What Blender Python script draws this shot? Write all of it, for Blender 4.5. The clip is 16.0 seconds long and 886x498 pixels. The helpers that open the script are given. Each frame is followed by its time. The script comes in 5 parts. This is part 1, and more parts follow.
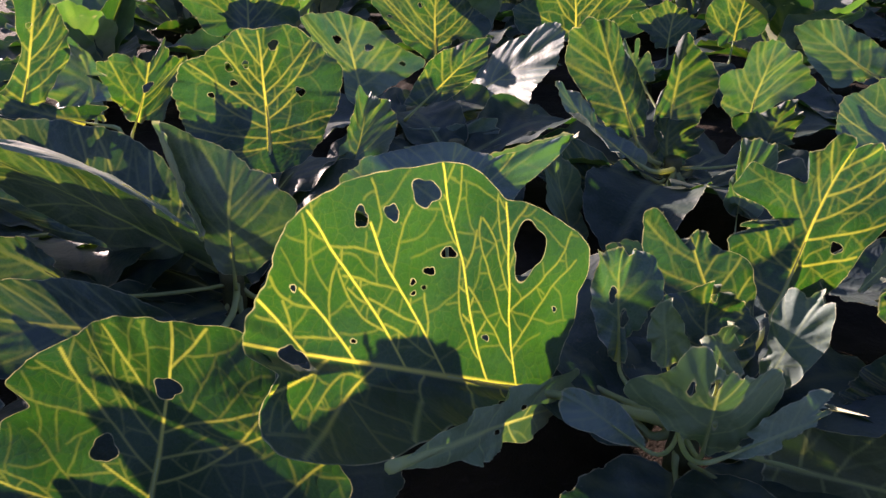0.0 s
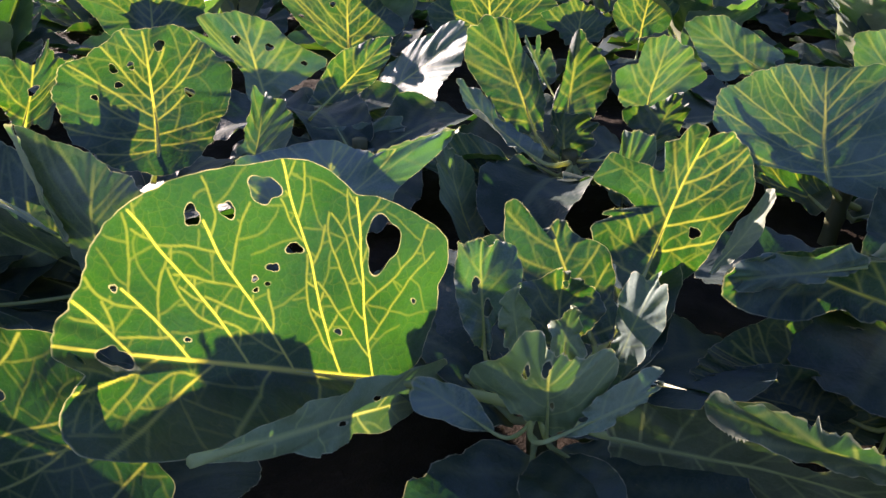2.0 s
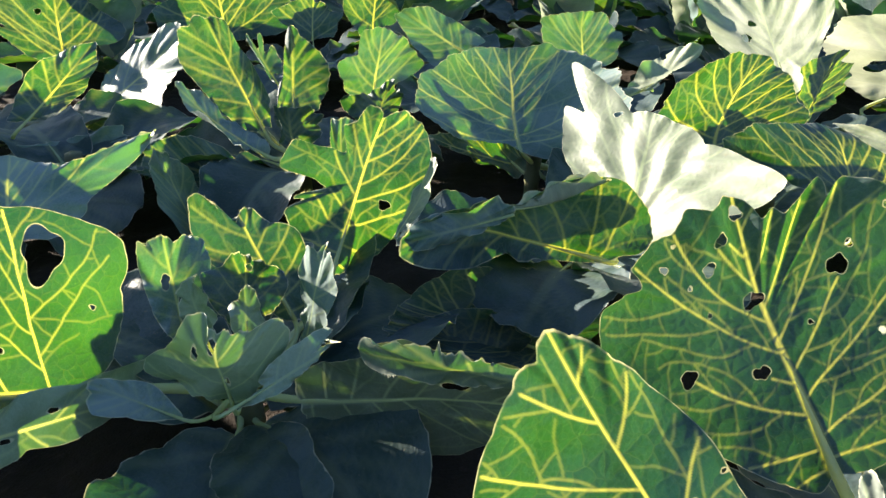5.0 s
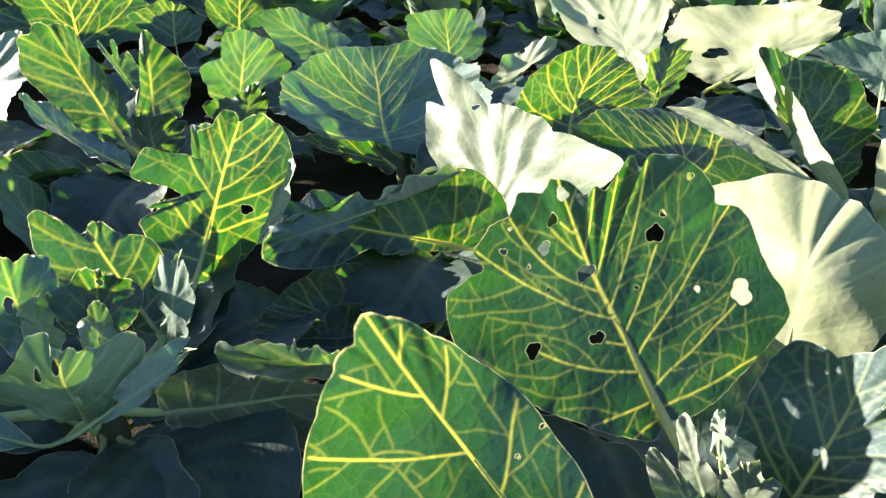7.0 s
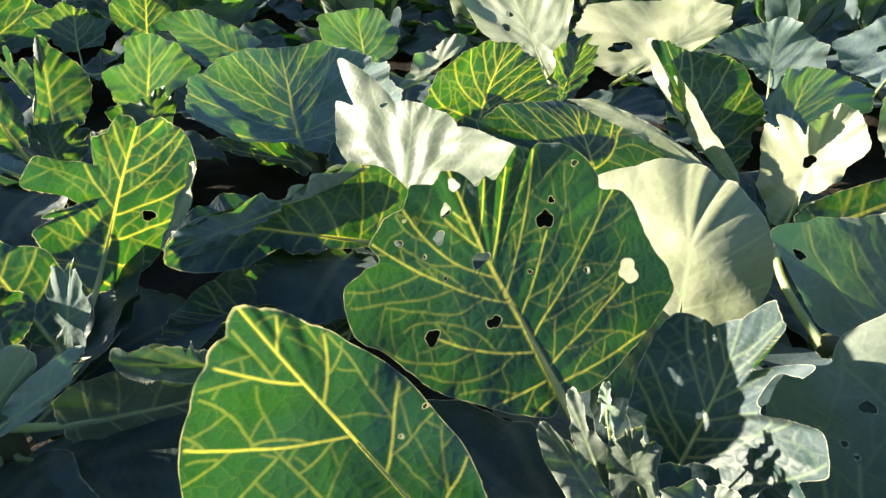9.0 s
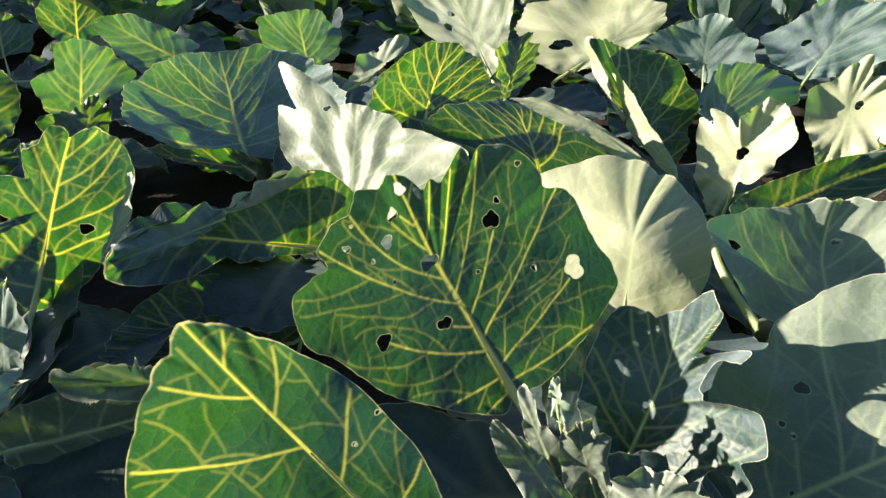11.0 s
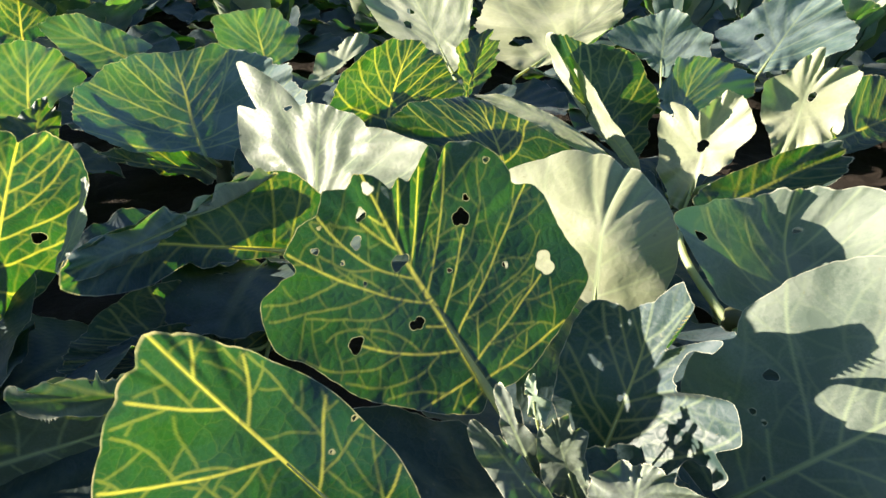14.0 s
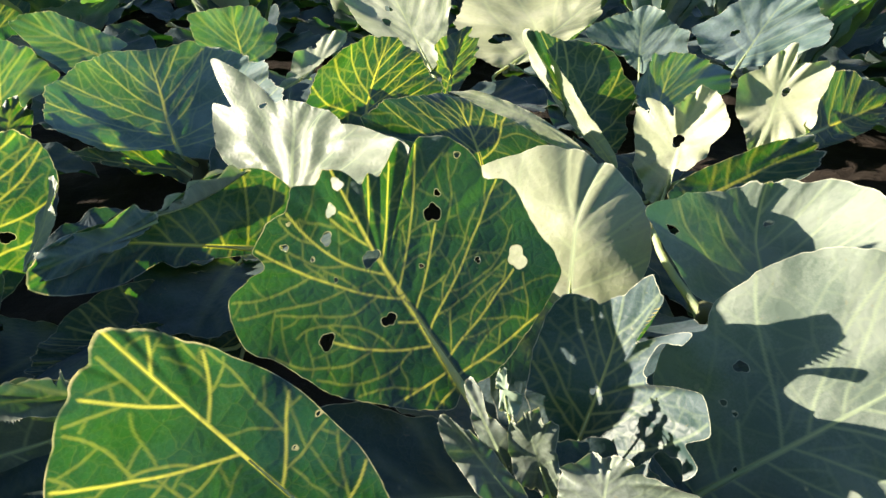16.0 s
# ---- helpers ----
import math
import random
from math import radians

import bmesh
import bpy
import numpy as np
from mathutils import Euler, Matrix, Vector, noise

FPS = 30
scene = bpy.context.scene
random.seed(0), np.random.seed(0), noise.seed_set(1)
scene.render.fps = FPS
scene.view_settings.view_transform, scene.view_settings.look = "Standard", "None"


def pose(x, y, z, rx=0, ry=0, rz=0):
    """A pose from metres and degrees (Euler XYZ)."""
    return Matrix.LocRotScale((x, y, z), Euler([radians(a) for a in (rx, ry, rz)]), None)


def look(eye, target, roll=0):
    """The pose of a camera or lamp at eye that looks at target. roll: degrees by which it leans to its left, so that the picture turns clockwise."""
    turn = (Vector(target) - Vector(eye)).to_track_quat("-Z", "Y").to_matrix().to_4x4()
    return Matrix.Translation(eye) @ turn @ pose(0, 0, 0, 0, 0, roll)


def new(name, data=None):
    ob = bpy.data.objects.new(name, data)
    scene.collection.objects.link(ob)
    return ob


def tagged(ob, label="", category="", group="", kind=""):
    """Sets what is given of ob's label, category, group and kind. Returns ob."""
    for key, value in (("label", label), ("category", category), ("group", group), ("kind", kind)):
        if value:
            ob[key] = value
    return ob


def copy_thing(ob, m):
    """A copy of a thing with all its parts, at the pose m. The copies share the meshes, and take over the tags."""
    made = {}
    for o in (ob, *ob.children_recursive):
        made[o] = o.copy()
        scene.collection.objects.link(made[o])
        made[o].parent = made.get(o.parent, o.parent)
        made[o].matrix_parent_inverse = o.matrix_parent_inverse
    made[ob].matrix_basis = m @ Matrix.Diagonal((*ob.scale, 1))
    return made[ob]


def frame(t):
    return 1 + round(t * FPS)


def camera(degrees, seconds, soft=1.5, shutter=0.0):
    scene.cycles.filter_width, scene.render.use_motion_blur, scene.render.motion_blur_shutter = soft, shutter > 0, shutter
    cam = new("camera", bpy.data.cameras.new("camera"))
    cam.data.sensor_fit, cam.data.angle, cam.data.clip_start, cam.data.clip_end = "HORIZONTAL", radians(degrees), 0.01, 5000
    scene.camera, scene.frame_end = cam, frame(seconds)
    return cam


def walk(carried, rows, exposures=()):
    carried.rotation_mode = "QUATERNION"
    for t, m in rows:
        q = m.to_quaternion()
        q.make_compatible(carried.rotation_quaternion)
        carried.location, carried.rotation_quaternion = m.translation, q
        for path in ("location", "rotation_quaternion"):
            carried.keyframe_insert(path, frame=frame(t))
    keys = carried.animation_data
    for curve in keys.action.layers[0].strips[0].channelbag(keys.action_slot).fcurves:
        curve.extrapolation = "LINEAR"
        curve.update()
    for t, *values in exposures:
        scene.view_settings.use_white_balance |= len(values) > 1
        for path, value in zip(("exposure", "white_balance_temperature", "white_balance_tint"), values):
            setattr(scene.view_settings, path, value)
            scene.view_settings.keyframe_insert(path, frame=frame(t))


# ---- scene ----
cam = camera(68.3, 16.0, soft=1.5)
PATH = [
    (0, (0.016, 0.035, 0.548), (-0.011, 1.794, -0.404), -0.3),
    (0.5, (0.041, 0.032, 0.549), (0.031, 1.79, -0.403), -0.3),
    (1, (0.067, 0.029, 0.549), (0.081, 1.788, -0.403), -0.2),
    (1.5, (0.09, 0.027, 0.551), (0.144, 1.785, -0.402), -0.1),
    (2, (0.113, 0.022, 0.547), (0.228, 1.777, -0.406), -0.0),
    (2.5, (0.134, 0.012, 0.547), (0.331, 1.759, -0.406), 0.0),
    (3, (0.145, 0.007, 0.549), (0.411, 1.745, -0.404), 0.1),
    (3.5, (0.168, -0.006, 0.553), (0.513, 1.719, -0.4), 0.1),
    (4, (0.197, -0.028, 0.556), (0.64, 1.674, -0.396), 0.2),
    (4.5, (0.227, -0.049, 0.553), (0.794, 1.615, -0.4), 0.3),
    (5, (0.24, -0.059, 0.552), (0.904, 1.568, -0.404), 0.5),
    (7.5, (0.283, -0.114, 0.559), (1.256, 1.348, -0.398), 0.7),
    (8, (0.292, -0.128, 0.559), (1.301, 1.309, -0.397), 0.7),
    (8.5, (0.294, -0.132, 0.56), (1.341, 1.279, -0.397), 0.8),
    (9, (0.297, -0.135, 0.559), (1.381, 1.248, -0.397), 0.8),
    (9.5, (0.299, -0.139, 0.562), (1.418, 1.215, -0.394), 0.8),
    (10, (0.302, -0.143, 0.564), (1.443, 1.192, -0.392), 0.8),
    (12.5, (0.295, -0.128, 0.565), (1.553, 1.095, -0.396), 1.0),
    (13, (0.296, -0.127, 0.561), (1.558, 1.091, -0.399), 1.0),
    (13.5, (0.298, -0.125, 0.56), (1.563, 1.088, -0.403), 1.0),
    (14, (0.3, -0.128, 0.561), (1.572, 1.079, -0.4), 1.0),
    (14.5, (0.306, -0.135, 0.56), (1.589, 1.061, -0.401), 1.1),
    (15, (0.311, -0.139, 0.556), (1.601, 1.052, -0.404), 1.1),
    (15.5, (0.313, -0.14, 0.557), (1.609, 1.04, -0.405), 1.2),
    (16, (0.31, -0.139, 0.557), (1.61, 1.038, -0.406), 1.1),
]
walk(cam, [(t, look(eye, target, roll)) for t, eye, target, roll in PATH],
     exposures=[(0.0, 1.58, 6600, 38), (1.5, 1.78, 6500, 36), (2.5, 2.25, 6450, 28), (3.5, 2.75, 6400, 21), (5.0, 2.5, 6400, 15), (7.5, 2.62, 6450, 10), (8.2, 2.5, 6450, 10), (9.0, 2.22, 6500, 10), (10.0, 2.08, 6500, 12), (16.0, 2.08, 6500, 12)])

# ---------------------------------------------------------------- world, sun
SUN = Vector((-0.665, 0.71, 0.23)).normalized()
world = bpy.data.worlds.new("World")
scene.world = world
world.use_nodes = True
wn, wl = world.node_tree.nodes, world.node_tree.links
sky = wn.new("ShaderNodeTexSky")
sky.sky_type, sky.sun_disc = "NISHITA", False
sky.sun_elevation, sky.sun_rotation = math.asin(SUN.z), math.atan2(SUN.x, SUN.y)
sky.air_density, sky.dust_density, sky.ozone_density = 1.0, 0.5, 2.5
wl.new(sky.outputs[0], wn["Background"].inputs[0])
wn["Background"].inputs[1].default_value = 0.054
sun = new("sun", bpy.data.lights.new("sun", "SUN"))
sun.data.energy, sun.data.angle, sun.data.color = 5.0, radians(0.55), (1.0, 0.89, 0.70)
sun.matrix_world = look(SUN * 20, (0, 0, 0))


# ---------------------------------------------------------------- materials
class Nodes:
    """A small helper to wire a material's nodes."""

    def __init__(self, name):
        self.m = bpy.data.materials.new(name)
        self.m.use_nodes = True
        self.t = self.m.node_tree
        self.t.nodes.clear()

    def add(self, kind, values=None):
        n = self.t.nodes.new("ShaderNode" + kind)
        for k, v in (values or {}).items():
            if isinstance(v, bpy.types.NodeSocket):
                self.t.links.new(v, n.inputs[k])
            else:
                n.inputs[k].default_value = v
        return n

    def math(self, op, a, b=0.0, c=0.0):
        n = self.add("Math", {0: a, 1: b, 2: c})
        n.operation = op
        return n.outputs[0]

    def noise(self, vec, scale, detail=3.0, rough=0.55):
        return self.add("TexNoise", {"Vector": vec, "Scale": scale, "Detail": detail, "Roughness": rough}).outputs["Fac"]

    def ramp(self, fac, a, b, low=0.0, high=1.0):
        n = self.add("MapRange", {"Value": fac, "From Min": a, "From Max": b, "To Min": low, "To Max": high})
        n.interpolation_type = "SMOOTHSTEP"
        return n.outputs[0]

    def mix(self, fac, a, b):
        n = self.t.nodes.new("ShaderNodeMix")
        n.data_type = "RGBA"
        for i, v in ((0, fac), (6, a), (7, b)):
            if isinstance(v, bpy.types.NodeSocket):
                self.t.links.new(v, n.inputs[i])
            else:
                n.inputs[i].default_value = (*v, 1) if isinstance(v, tuple) else v
        return n.outputs[2]

    def close(self, shader):
        out = self.t.nodes.new("ShaderNodeOutputMaterial")
        self.t.links.new(shader, out.inputs[0])
        return self.m


def leaf_material(name, lamina, bloom, through_lamina, through_vein, thin, net=1.0):
    """Waxy cabbage leaf: blue-green blade under a grey bloom, pale vein net, light shining through."""
    k = Nodes(name)
    flat = k.add("Attribute")
    flat.attribute_name = "flat"
    flat = flat.outputs["Vector"]
    vd = k.add("Attribute")
    vd.attribute_name = "vein"
    vd = vd.outputs["Fac"]
    rand = k.add("ObjectInfo").outputs["Random"]
    # each leaf reads its own stretch of the textures
    shift = k.add("CombineXYZ", {0: k.math("MULTIPLY", rand, 7.0), 1: k.math("MULTIPLY", rand, 13.0), 2: k.math("MULTIPLY", rand, 3.0)}).outputs[0]
    add = k.add("VectorMath", {0: flat, 1: shift})
    pos = add.outputs[0]
    warp = k.add("TexNoise", {"Vector": pos, "Scale": 60.0, "Detail": 2.0})
    w2 = k.add("VectorMath", {0: warp.outputs["Color"], 1: (0.5, 0.5, 0.5)})
    w2.operation = "SUBTRACT"
    w3 = k.add("VectorMath", {0: w2.outputs[0], 3: 0.012})
    w3.operation = "SCALE"
    wpos = k.add("VectorMath", {0: pos, 1: w3.outputs[0]}).outputs[0]

    def cells(scale):
        n = k.add("TexVoronoi", {"Vector": wpos, "Scale": scale})
        n.feature, n.voronoi_dimensions = "DISTANCE_TO_EDGE", "2D"
        return n.outputs["Distance"]

    edge = k.add("Attribute")
    edge.attribute_name = "edge"
    # Pale leaf edge, with the rim light of backlit edges painted in.
    rim = k.math("MULTIPLY", k.ramp(edge.outputs["Fac"], 0.0002, 0.0011, 1.0, 0.0), k.ramp(k.noise(pos, 70.0), 0.35, 0.6, 0.25, 1.0))
    d1, d2 = cells(85.0), cells(230.0)
    main = vd
    fine = k.ramp(d1, 0.012, 0.055, 1.0, 0.0)
    tiny = k.ramp(d2, 0.01, 0.09, 1.0, 0.0)
    mod = k.ramp(k.noise(pos, 30.0), 0.35, 0.65, 0.35, 1.0)
    net1 = k.math("MULTIPLY", k.math("MULTIPLY", fine, mod), 0.055 * net)
    vein = k.math("MAXIMUM", main, net1)
    vein = k.math("MAXIMUM", vein, k.math("MULTIPLY", tiny, 0.03 * net))

    blot = k.noise(pos, 14.0, 4.0)
    grain = k.noise(pos, 420.0, 3.0, 0.7)
    wax = k.ramp(k.math("ADD", k.math("MULTIPLY", blot, 0.75), k.math("MULTIPLY", grain, 0.25)), 0.38, 0.62)
    base = k.mix(wax, lamina, bloom)
    base = k.mix(k.math("MULTIPLY", k.ramp(rand, 0.0, 1.0), 0.35), base, (lamina[0] * 1.25, lamina[1] * 1.05, lamina[2] * 0.7))
    speck = k.ramp(k.noise(pos, 150.0, 2.0), 0.68, 0.74)
    base = k.mix(k.math("MULTIPLY", speck, 0.5), base, (0.20, 0.19, 0.12))
    base = k.mix(k.math("MULTIPLY", vein, 0.85), base, (0.36 + 0.4 * lamina[0], 0.44 + 0.4 * lamina[1], 0.27 + 0.4 * lamina[2]))
    base = k.mix(k.math("MULTIPLY", rim, 0.8), base, (0.50, 0.50, 0.38))
    lit = k.mix(k.ramp(k.noise(pos, 10.0, 3.0), 0.3, 0.7), (through_lamina[0] * 1.35, through_lamina[1] * 1.2, through_lamina[2]), (through_lamina[0] * 0.5, through_lamina[1] * 0.68, through_lamina[2]))
    lit = k.mix(vein, lit, through_vein)
    lit = k.mix(k.math("MULTIPLY", rim, 0.75), lit, (0.80, 0.68, 0.28))
    hgt = k.math("ADD", k.math("MULTIPLY", vein, 0.35), k.math("ADD", k.math("MULTIPLY", k.ramp(d1, 0.0, 0.35), -0.9), k.math("MULTIPLY", grain, 0.22)))
    bump = k.add("Bump", {"Strength": 0.05 + 0.22 * net * net, "Distance": 0.0016, "Height": hgt}).outputs[0]
    rough = k.ramp(blot, 0.3, 0.7, 0.42, 0.6)
    refl = k.add("BsdfPrincipled", {"Base Color": base, "Roughness": rough, "Normal": bump, "Specular IOR Level": 0.32, "Sheen Weight": 0.05, "Sheen Roughness": 0.4}).outputs[0]
    trans = k.add("BsdfTranslucent", {"Color": lit, "Normal": bump}).outputs[0]
    return k.close(k.add("MixShader", {0: k.math("ADD", k.math("MULTIPLY", vein, 0.16), thin), 1: refl, 2: trans}).outputs[0])


LEAF = leaf_material("leaf", (0.034, 0.066, 0.066), (0.110, 0.150, 0.172), (0.028, 0.135, 0.004), (0.95, 0.87, 0.06), 0.36)
# Darker copy of the leaf with less light through: shade put into the material.
SHADED_LEAF = leaf_material("shaded_leaf", (0.026, 0.054, 0.054), (0.086, 0.122, 0.140), (0.026, 0.128, 0.006), (0.88, 0.82, 0.07), 0.31, 0.9)
# Paler and bluer: sky light on upturned leaves is put into this colour.
SKYLIT_LEAF = leaf_material("skylit_leaf", (0.090, 0.150, 0.150), (0.225, 0.295, 0.315), (0.060, 0.21, 0.008), (0.80, 0.76, 0.08), 0.26, 0.6)
# Passes little light: stands for shade on the leaves at far left.
SUNLESS_LEAF = leaf_material("sunless_leaf", (0.034, 0.068, 0.074), (0.120, 0.168, 0.195), (0.052, 0.165, 0.012), (0.80, 0.76, 0.08), 0.15, 0.8)
GREY_LEAF = leaf_material("grey_leaf", (0.105, 0.140, 0.118), (0.215, 0.250, 0.210), (0.09, 0.27, 0.02), (0.80, 0.78, 0.12), 0.24, 0.5)
HEART_LEAF = leaf_material("heart_leaf", (0.16, 0.23, 0.16), (0.27, 0.35, 0.27), (0.10, 0.26, 0.02), (0.80, 0.78, 0.12), 0.14, 0.6)
# Dulled and barely translucent: stands for the shade on one low front leaf.
LOW_LEAF = leaf_material("low_leaf", (0.105, 0.130, 0.098), (0.190, 0.215, 0.175), (0.07, 0.17, 0.02), (0.70, 0.68, 0.12), 0.12, 0.7)
# Lets little light through, as if shaded: boat leaves and p2's small heart.
BOAT_LEAF = leaf_material("boat_leaf", (0.080, 0.108, 0.090), (0.185, 0.215, 0.200), (0.060, 0.20, 0.012), (0.80, 0.76, 0.08), 0.16, 0.8)
# Cream copy of the leaf: sunlight on it is put into the colour.
SUNLIT_LEAF = leaf_material("sunlit_leaf", (0.24, 0.28, 0.20), (0.39, 0.42, 0.34), (0.12, 0.34, 0.02), (0.80, 0.78, 0.12), 0.28, 0.45)


def rib_material(name, colour, glow):
    k = Nodes(name)
    pos = k.add("TexCoord").outputs["Object"]
    g = k.noise(pos, 160.0, 4.0)
    base = k.mix(g, tuple(c * 0.75 for c in colour), colour)
    bump = k.add("Bump", {"Strength": 0.3, "Distance": 0.001, "Height": g}).outputs[0]
    refl = k.add("BsdfPrincipled", {"Base Color": base, "Roughness": 0.5, "Normal": bump}).outputs[0]
    trans = k.add("BsdfTranslucent", {"Color": (*glow, 1), "Normal": bump}).outputs[0]
    return k.close(k.add("MixShader", {0: 0.38, 1: refl, 2: trans}).outputs[0])


RIB = rib_material("rib", (0.50, 0.60, 0.36), (0.75, 0.76, 0.16))
STEM = rib_material("stem", (0.16, 0.17, 0.09), (0.10, 0.10, 0.03))


def soil_material():
    k = Nodes("soil")
    pos = k.add("TexCoord").outputs["Object"]
    a, b, c = k.noise(pos, 9.0, 5.0), k.noise(pos, 60.0, 5.0, 0.65), k.noise(pos, 380.0, 3.0)
    col = k.mix(k.ramp(a, 0.3, 0.7), (0.016, 0.012, 0.009), (0.034, 0.025, 0.019))
    col = k.mix(k.math("MULTIPLY", k.ramp(b, 0.55, 0.75), 0.6), col, (0.055, 0.042, 0.032))
    h = k.math("ADD", k.math("MULTIPLY", b, 1.0), k.math("MULTIPLY", c, 0.35))
    bump = k.add("Bump", {"Strength": 0.9, "Distance": 0.008, "Height": h}).outputs[0]
    return k.close(k.add("BsdfPrincipled", {"Base Color": col, "Roughness": 0.92, "Normal": bump, "Specular IOR Level": 0.2}).outputs[0])


SOIL = soil_material()
# ---------------------------------------------------------------- leaf geometry
def lerp3(a, b, f):
    return np.asarray(a) * (1 - f) + np.asarray(b) * f


class Blade:
    """A leaf blade: a curved sheet through its base, middle and tip and its two side edges, cut to a rim, with holes."""

    def __init__(self, *points, **how):
        self.shape(*points, **how)

    def shape(self, *points, **how):
        self.sheet(*points, **how)

    def sheet(self, base, mid, tip, left, right, rim=None, holes=(), seed=0, rag=0.028, ruffle=0.006, curls=(), pairs=6, folds=None, puff=0.0015, stout=0.75):
        self.B, self.M, self.T, self.L, self.R = (np.array(v, float) for v in (base, mid, tip, left, right))
        self.hw, self.hl = np.linalg.norm(self.R - self.L) / 2, np.linalg.norm(self.T - self.B) / 2
        n = np.cross(self.R - self.L, self.T - self.B)
        self.n = n / np.linalg.norm(n)
        self.rng = np.random.RandomState(seed)
        self.rim = np.array(rim if rim is not None else 1 + self.rng.uniform(-0.07, 0.07, 16))
        self.holes, self.rag, self.ruffle, self.curls, self.pairs, self.folds, self.puff, self.stout = holes, rag, ruffle, curls, pairs, folds, puff, stout
        self.ph = self.rng.uniform(0, 6.28, 12)

    def radius(self, th):
        k = len(self.rim)
        f = (th % (2 * np.pi)) / (2 * np.pi) * k
        i = np.floor(f).astype(int)
        f = f - i
        a, b, c, d = (self.rim[(i + j) % k] for j in (-1, 0, 1, 2))
        r = b + 0.5 * f * (c - a + f * (2 * a - 5 * b + 4 * c - d + f * (3 * (b - c) + d - a)))
        w = sum(np.sin(m * th + self.ph[j] + 0.8 * np.sin(3 * th + j)) / (m ** 0.5) for j, m in enumerate((9, 14, 23, 37, 58, 83)))
        return r * (1 + self.rag * w)

    def inside(self, p, s):
        """Metres inside the rim and outside the holes."""
        th, rho = np.arctan2(s, p), np.hypot(p, s)
        f = (self.radius(th) - rho) * min(self.hw, self.hl)
        for j, (hp, hs, rx, ry) in enumerate(self.holes):
            x, y = (p - hp) * self.hw, (s - hs) * self.hl
            a = np.arctan2(y, x)
            wob = 1 + 0.16 * np.sin(2 * a + j) + 0.12 * np.sin(3 * a + 2.3 * j) + 0.07 * np.sin(5 * a + 1.1 * j)
            f = np.minimum(f, (np.hypot(x / rx, y / ry) / wob - 1) * min(rx, ry))
        return f

    def at(self, p, s):
        """The sheet's points."""
        p, s = np.asarray(p, float), np.asarray(s, float)
        o = (..., None)
        x = (self.B * (s * (s - 1) / 2)[o] + self.M * (1 - s * s)[o] + self.T * (s * (s + 1) / 2)[o]
             + (self.R - self.L) / 2 * p[o] + ((self.R + self.L) / 2 - self.M) * (p * p)[o])
        for dp, ds, start, lift, pull in self.curls:
            g = np.maximum(0, p * dp + s * ds - start)
            x = x + self.n * (lift * g * g)[o] + ((self.R - self.L) / 2 * dp + (self.T - self.B) / 2 * ds) * (-pull * g * g)[o]
        return x

    def veins(self, h):
        """Vein lines in flat metres, as rows of x0, y0, x1, y1, half-width and order. Side veins leave the
        midrib, bend towards the tip and fork; finer ones grow between them until they meet another vein or the rim."""
        hw, hl, rng = self.hw, self.hl, self.rng
        size = (hw + hl) / 0.3
        rows = []
        step = 0.0036 * max(1.0, size)
        cap = 4000 if h < 0.003 else 900 if h < 0.005 else 260

        def free(q):
            return float(self.inside(np.array(q[0] / hw), np.array(q[1] / hl))) > 0.0012

        def grow(q, turn, bend, w0, w1, length, order, kink):
            """One vein from q in direction turn; its points."""
            line, left = [np.array(q, float)], length
            made = []
            others = mids[np.hypot(*(mids - line[0]).T) > 2.1 * step]
            while left > 0 and len(rows) + len(made) < cap:
                q2 = line[-1] + step * np.array([math.sin(turn), math.cos(turn)])
                if not free(q2):
                    break
                f = 1 - left / length
                made.append((*line[-1], *q2, w0 + (w1 - w0) * f, order))
                line.append(q2)
                if order > 1 and len(others) and np.min(np.hypot(*(others - q2).T)) < step * 0.95:
                    break
                turn += bend * step + rng.normal(0, kink)
                left -= step
            rows.extend(made)
            if made:
                m = np.array(made)
                grown.append(0.5 * (m[:, :2] + m[:, 2:4]))
            return np.array(line)

        grown = []
        # midrib, a little crooked towards the tip
        ys = np.linspace(-1.0, 0.95, 40) * hl
        xs = 0.025 * hw * np.sin(2.2 * (ys / hl + 0.25) + self.ph[0]) * np.clip(ys / hl + 0.25, 0, 1)
        for k in range(39):
            w = (0.0040 * self.stout * (1 - k / 39) ** 1.2 + 0.0005) * size
            rows.append((xs[k], ys[k], xs[k + 1], ys[k + 1], w, 0))
        mids = np.stack([xs, ys], -1)
        n, first = self.pairs + 1, []
        for side in (-1, 1):
            for k in range(n):
                f = (max(k + 0.5 * (side > 0) + rng.uniform(-0.15, 0.15), 0.0) / n) ** 1.2
                y = hl * (-0.96 + 1.62 * max(f, 0.0))
                x = float(np.interp(y, ys, xs))
                out = radians(70 - 40 * f + 36 * (1 - min(f, 1.0)) ** 7 + rng.uniform(-4, 4))
                w = 0.00085 * min(size, 1.2) * (1 - 0.3 * f)
                line = grow((x, y), side * out, -side * rng.uniform(1.2, 2.2) / size, w, 0.0005 * min(size, 1.2), 3 * (hw + hl), 1, 0.03)
                first.append((line, side, w))
        mids = np.concatenate([mids] + grown)
        second = []
        order = rng.permutation(len(first))
        for i in order:
            line, side, w = first[i]
            k = int(rng.randint(3, 7))
            flip = 1 if rng.rand() < 0.5 else -1
            while k < len(line) - 2:
                d = line[k + 1] - line[k]
                turn = math.atan2(d[0], d[1]) + flip * radians(rng.uniform(30, 50))
                grown.clear()
                sub = grow(line[k], turn, -flip * rng.uniform(0, 9) / size, w * (0.56 - 0.2 * k / len(line)), 0.00028 * min(size, 1.2), 0.4 * (hw + hl), 2, 0.09)
                if grown:
                    mids = np.concatenate([mids] + grown)
                second.append((sub, w * 0.4))
                flip = -flip
